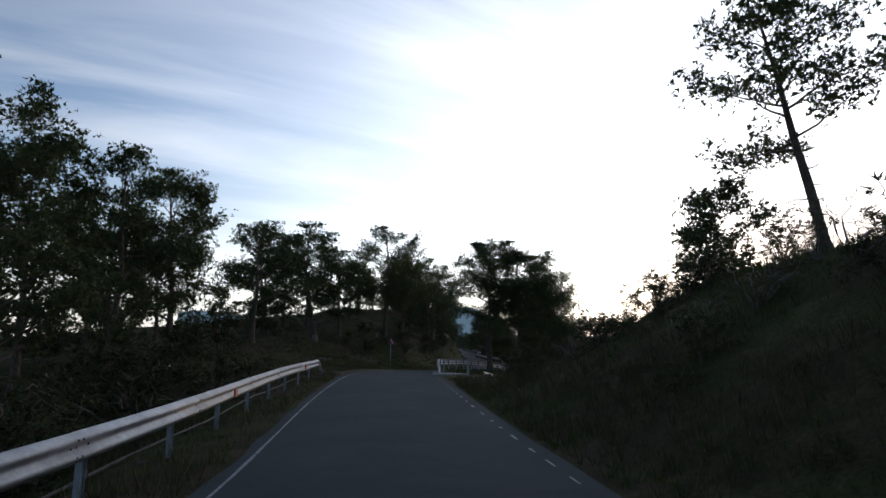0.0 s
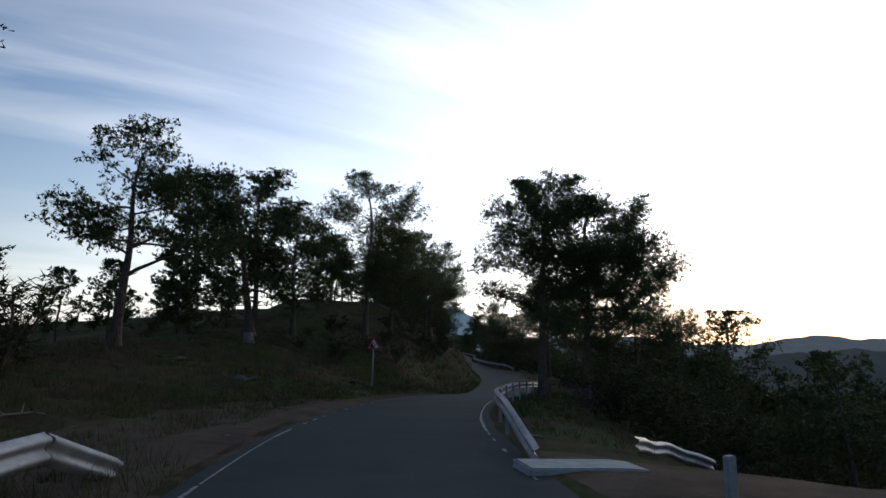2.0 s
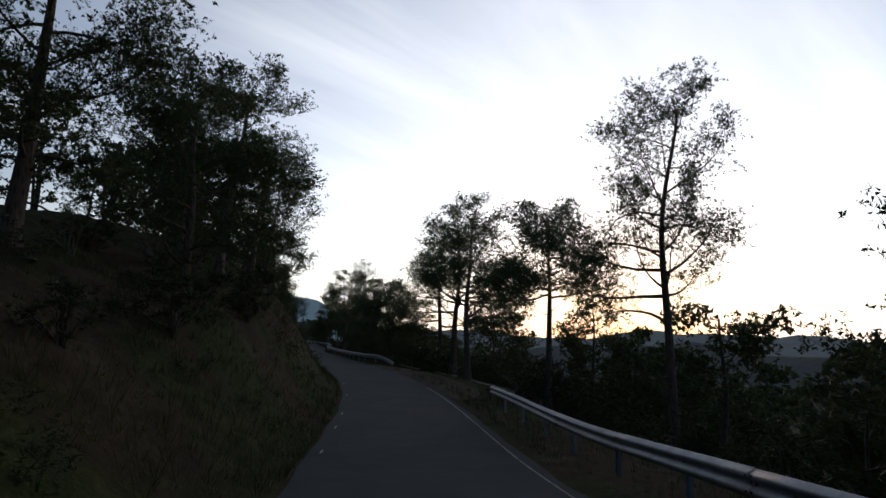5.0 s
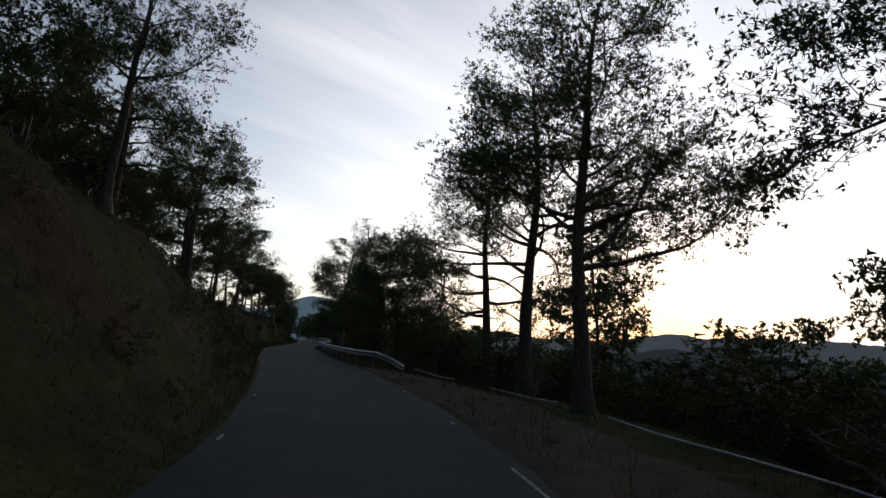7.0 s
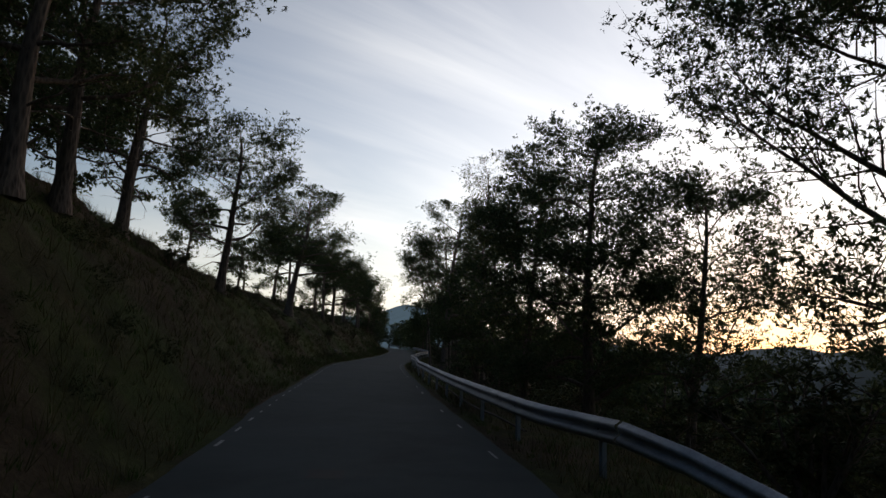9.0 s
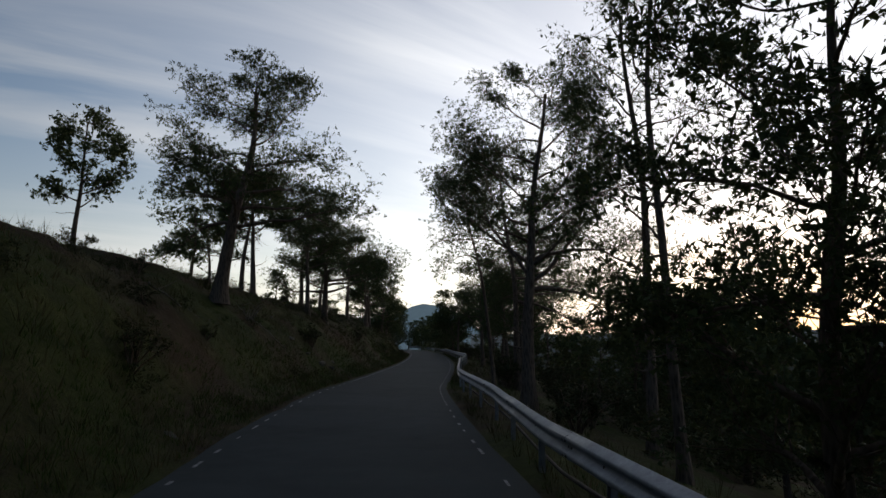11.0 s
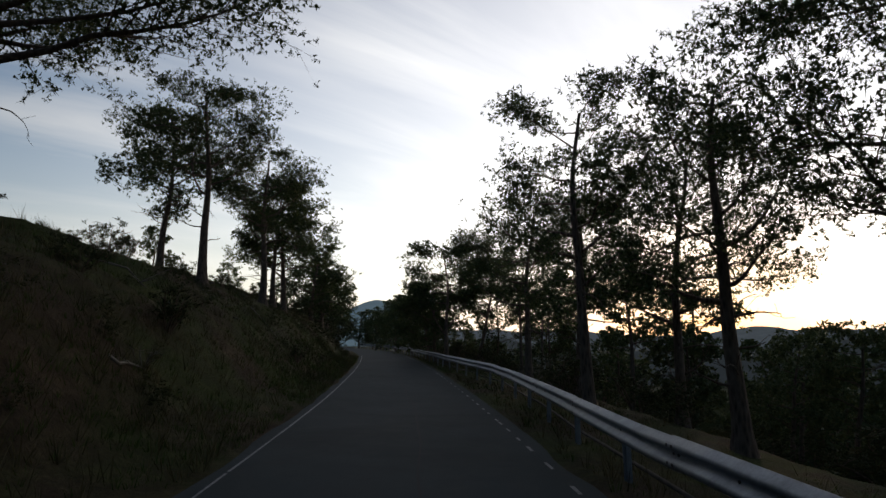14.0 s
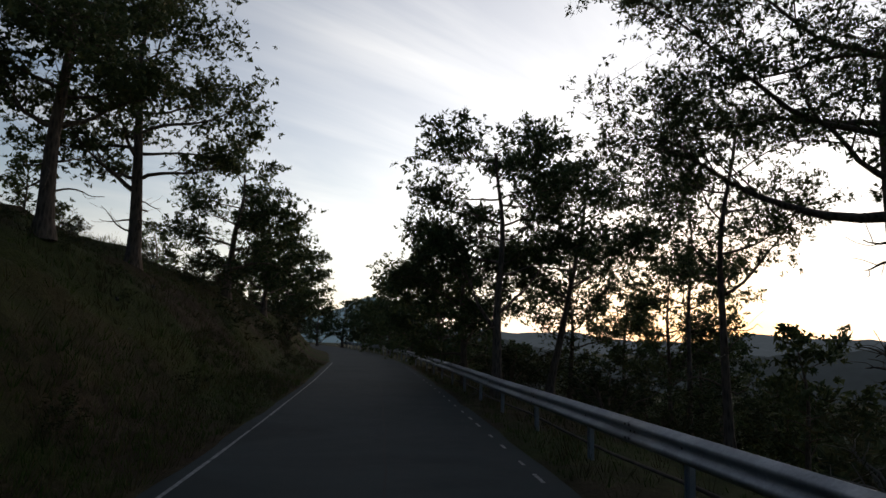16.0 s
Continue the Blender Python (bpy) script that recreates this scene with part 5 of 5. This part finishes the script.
def road_sign(x, y):
    z = gz(x, y)
    ob = new("road_sign")
    ob.matrix_basis = pose(x, y, z, 0, 1.2, -3)
    tagged(ob, "red-bordered triangular falling-rocks warning sign on a grey post", "road sign")
    bm = bmesh.new()
    bmesh.ops.create_cone(bm, cap_ends=True, segments=14, radius1=0.03, radius2=0.03, depth=2.7, matrix=Matrix.Translation((0, 0.035, 0.95)))
    part("post", bm, CONCRETE, ob, "grey-painted steel tube post", True)
    bm = bmesh.new()
    prism(bm, rounded_triangle(0.66, 0.04, 1.76), -0.004, 0.004)
    plate = part("plate", bm, RED, ob, "red-bordered triangular plate")
    bm = bmesh.new()
    prism(bm, rounded_triangle(0.47, 0.02, 1.815), -0.008, -0.005)
    part("face", bm, WHITE, plate, "white field of the sign")
    bm = bmesh.new()
    prism(bm, [(-0.205, 1.825), (0.075, 1.825), (0.03, 1.89), (-0.045, 1.99), (-0.05, 2.09), (-0.085, 2.05)], -0.012, -0.009)
    part("slope_symbol", bm, BLACK, plate, "black slope symbol")
    for cx, cz, rr in ((0.005, 2.06, 0.026), (0.05, 1.975, 0.034), (0.03, 1.90, 0.022), (0.10, 1.905, 0.03), (0.125, 1.855, 0.024)):
        bm = bmesh.new()
        prism(bm, [(cx + rr * math.cos(t) * (1 + 0.2 * math.sin(3 * t)), cz + rr * math.sin(t)) for t in np.linspace(0, 6.283, 9)[:-1]], -0.012, -0.009)
        part("rock_symbol", bm, BLACK, plate)
    for zz in (1.84, 2.05):
        bm = bmesh.new()
        bmesh.ops.create_cube(bm, size=1.0, matrix=Matrix.Translation((0, 0.035, zz)) @ Matrix.Diagonal((0.11, 0.075, 0.03, 1)))
        part("clamp", bm, ZINC_DARK, ob)


road_sign(-5.55, 50.4)


# ---- marker posts, slab, stones, stump, branches, fallen rail ----
def marker_post(x, y, h):
    bm = bmesh.new()
    bmesh.ops.create_cube(bm, size=1.0, matrix=Matrix.Translation((0, 0, h / 2 - 0.1)) @ Matrix.Diagonal((0.10, 0.08, h + 0.2, 1)))
    bmesh.ops.bevel(bm, geom=bm.edges[:], offset=0.012, segments=2, affect="EDGES")
    me = bpy.data.meshes.new("marker_post")
    bm.to_mesh(me); bm.free()
    me.materials.append(CONCRETE)
    ob = new("marker_post", me)
    ob.matrix_basis = pose(x, y, gz(x, y), 2, -1.5, 10)
    tagged(ob, "short pale marker post at the edge of the lay-by", "post", "marker posts")


marker_post(0.35, 26.9, 0.62)
marker_post(4.3, 27.2, 0.6)


def slab():
    bm = bmesh.new()
    prism(bm, [(-0.85, -0.15), (0.9, -0.15), (0.9, 0.02), (0.6, 0.05), (-0.8, 0.05)], -0.35, 0.35)
    bmesh.ops.recalc_face_normals(bm, faces=bm.faces)
    bmesh.ops.bevel(bm, geom=bm.edges[:], offset=0.02, segments=2, affect="EDGES")
    me = bpy.data.meshes.new("concrete_slab")
    bm.to_mesh(me); bm.free()
    me.materials.append(CONCRETE)
    x, y = -0.45, 29.7
    ob = new("concrete_slab", me)
    ob.matrix_basis = pose(x, y, gz(x, y) + 0.02, 0, 2, 12)
    tagged(ob, "grey concrete slab at the foot of the guardrail", "slab")


slab()


def stone_mesh(seed):
    r = np.random.RandomState(seed)
    bm = bmesh.new()
    bmesh.ops.create_icosphere(bm, subdivisions=2, radius=1.0)
    k = r.randn(11, 3)
    for v in bm.verts:
        p = np.array(v.co)
        cut = 1.0 - sum(max(0.0, p @ (q / np.linalg.norm(q)) - 0.5) for q in k) * 0.75
        v.co = Vector(p * cut * (1 + 0.12 * noise.noise(Vector(p * 2 + seed))) * (1.2, 0.9, 0.62))
    me = bpy.data.meshes.new("stone")
    bm.to_mesh(me); bm.free()
    me.materials.append(STONE)
    return me


STONES = [stone_mesh(k) for k in range(5)]


def stone(x, y, s, seed=0):
    r = np.random.RandomState(seed + int(abs(x * 31 + y * 17)))
    ob = new("stone", STONES[r.randint(0, 5)])
    ob.matrix_basis = pose(x, y, gz(x, y) + 0.05 * s, r.uniform(-25, 25), r.uniform(-25, 25), r.uniform(0, 360)) @ Matrix.Diagonal((s, s, s * r.uniform(0.6, 1), 1))
    tagged(ob, "pale limestone lying on the bank" if s > 0.2 else "small pale stone at the roadside", "stone", "stones")


r = np.random.RandomState(61)
for x, y, s in ((-9.6, 43.5, 0.4), (-9.1, 43.2, 0.28), (-10.2, 43.9, 0.25), (-8.6, 44.1, 0.18), (-12.6, 45.5, 0.4), (-13.2, 45.2, 0.25), (-8.0, 46.0, 0.2), (-7.0, 44.0, 0.14), (-7.8, 42.2, 0.2), (-6.4, 45.8, 0.12),
                (-6.2, 49.2, 0.3), (1.5, 10.0, 0.1), (-1.8, 153.3, 0.22), (-2.1, 152.2, 0.3), (-2.5, 151.0, 0.24), (-1.9, 154.6, 0.18), (-3.1, 150.2, 0.2), (-3.0, 108.0, 0.3), (-1.4, 106.0, 0.22), (-4.0, 110.0, 0.4), (-2.8, 103.8, 0.35)):
    stone(x, y, s)
for k in range(90):
    y = r.uniform(-2, 200)
    left = r.rand() < 0.72
    d = -r.uniform(2.75, 8) if left else r.uniform(2.7, 4.2)
    stone(float(road_x(y)) + d, y, r.uniform(0.04, 0.16), k)


def stump(x, y):
    r = np.random.RandomState(8)
    a = np.linspace(0, 2 * np.pi, 15)[:-1]
    rows = []
    for z, rad in ((-0.2, 0.42), (0.05, 0.34), (0.3, 0.27), (0.62, 0.25), (0.66, 0.2), (0.6, 0.02)):
        k = rad * (1 + 0.18 * np.sin(a * 5 + 1) * (1 - max(z, 0)) + r.uniform(-0.05, 0.05, 14))
        rows.append(np.stack([np.cos(a) * k, np.sin(a) * k, np.full(14, z) + r.uniform(-0.03, 0.03, 14) * (z > 0.5)], -1))
    v = np.concatenate(rows)
    f = []
    for i in range(len(rows) - 1):
        for j in range(14):
            p, q = i * 14 + j, i * 14 + (j + 1) % 14
            f += [(p, q, q + 14), (p, q + 14, p + 14)]
    ob = new("tree_stump", mesh_tris("tree_stump", v, f, DEADWOOD, True))
    ob.location = (x, y, gz(x, y))
    tagged(ob, "weathered grey tree stump on the knoll", "stump")


stump(-12.6, 54.2)


def branch(x, y, length, rz, seed):
    r = np.random.RandomState(seed)
    soup = Soup()
    n = 7
    local = np.stack([np.linspace(-0.5, 0.5, n) * length, np.cumsum(r.randn(n)) * 0.05 * length, np.zeros(n)], -1)
    c, s = math.cos(rz), math.sin(rz)
    pts = np.stack([local[:, 0] * c - local[:, 1] * s, local[:, 0] * s + local[:, 1] * c, local[:, 2]], -1)
    pts[:, 2] = ground(pts[:, 0] + x, pts[:, 1] + y) - gz(x, y) + 0.03
    soup.add(*tube(pts, np.linspace(0.035, 0.01, n), 6))
    for k in range(4):
        o = pts[r.randint(1, n - 1)]
        d = np.array([r.randn(), r.randn(), abs(r.randn()) * 0.5 + 0.1])
        soup.add(*tube(np.array([o, o + d * 0.12 * length, o + d * 0.2 * length + r.randn(3) * 0.03]), np.array([0.014, 0.01, 0.005]), 4))
    ob = new("fallen_branch", soup.mesh("fallen_branch", DEADWOOD, True))
    ob.location = (x, y, gz(x, y))
    tagged(ob, "grey fallen branch lying on the bank", "branch", "fallen branches")


for k, (x, y, l, a) in enumerate(((-8.8, 30.5, 1.3, 0.3), (-10.5, 33.0, 1.6, 1.0), (-7.6, 26.2, 1.0, -0.4), (-4.6, 165.5, 2.0, 0.2), (-3.8, 171.0, 1.8, 0.5), (-3.2, 176.5, 1.5, 1.2), (-1.8, 166.0, 0.9, 1.4), (-3.6, 148.0, 1.6, 0.9), (-1.6, 88.0, 2.2, 1.1), (-3.0, 95.5, 1.7, 0.6), (-4.2, 140.0, 1.4, 0.4), (-2.2, 181.0, 1.4, 0.3))):
    branch(x, y, l, a, 300 + k)


def fallen_rail():
    u = np.linspace(0, 1, 12)
    x, y = 1.2 + 2.9 * u, 32.6 + 3.6 * u + 0.8 * np.sin(u * 3.1)
    z = ground(x, y) + 0.06 + 0.35 * np.maximum(0, u - 0.7)
    pts = np.stack([x, y, z], -1)
    o = pts[0].copy()
    ob = new("fallen_rail", beam_mesh(pts - o, 1))
    ob.location = o
    tagged(ob, "bent steel guardrail beam lying on the slope", "guardrail")


fallen_rail()
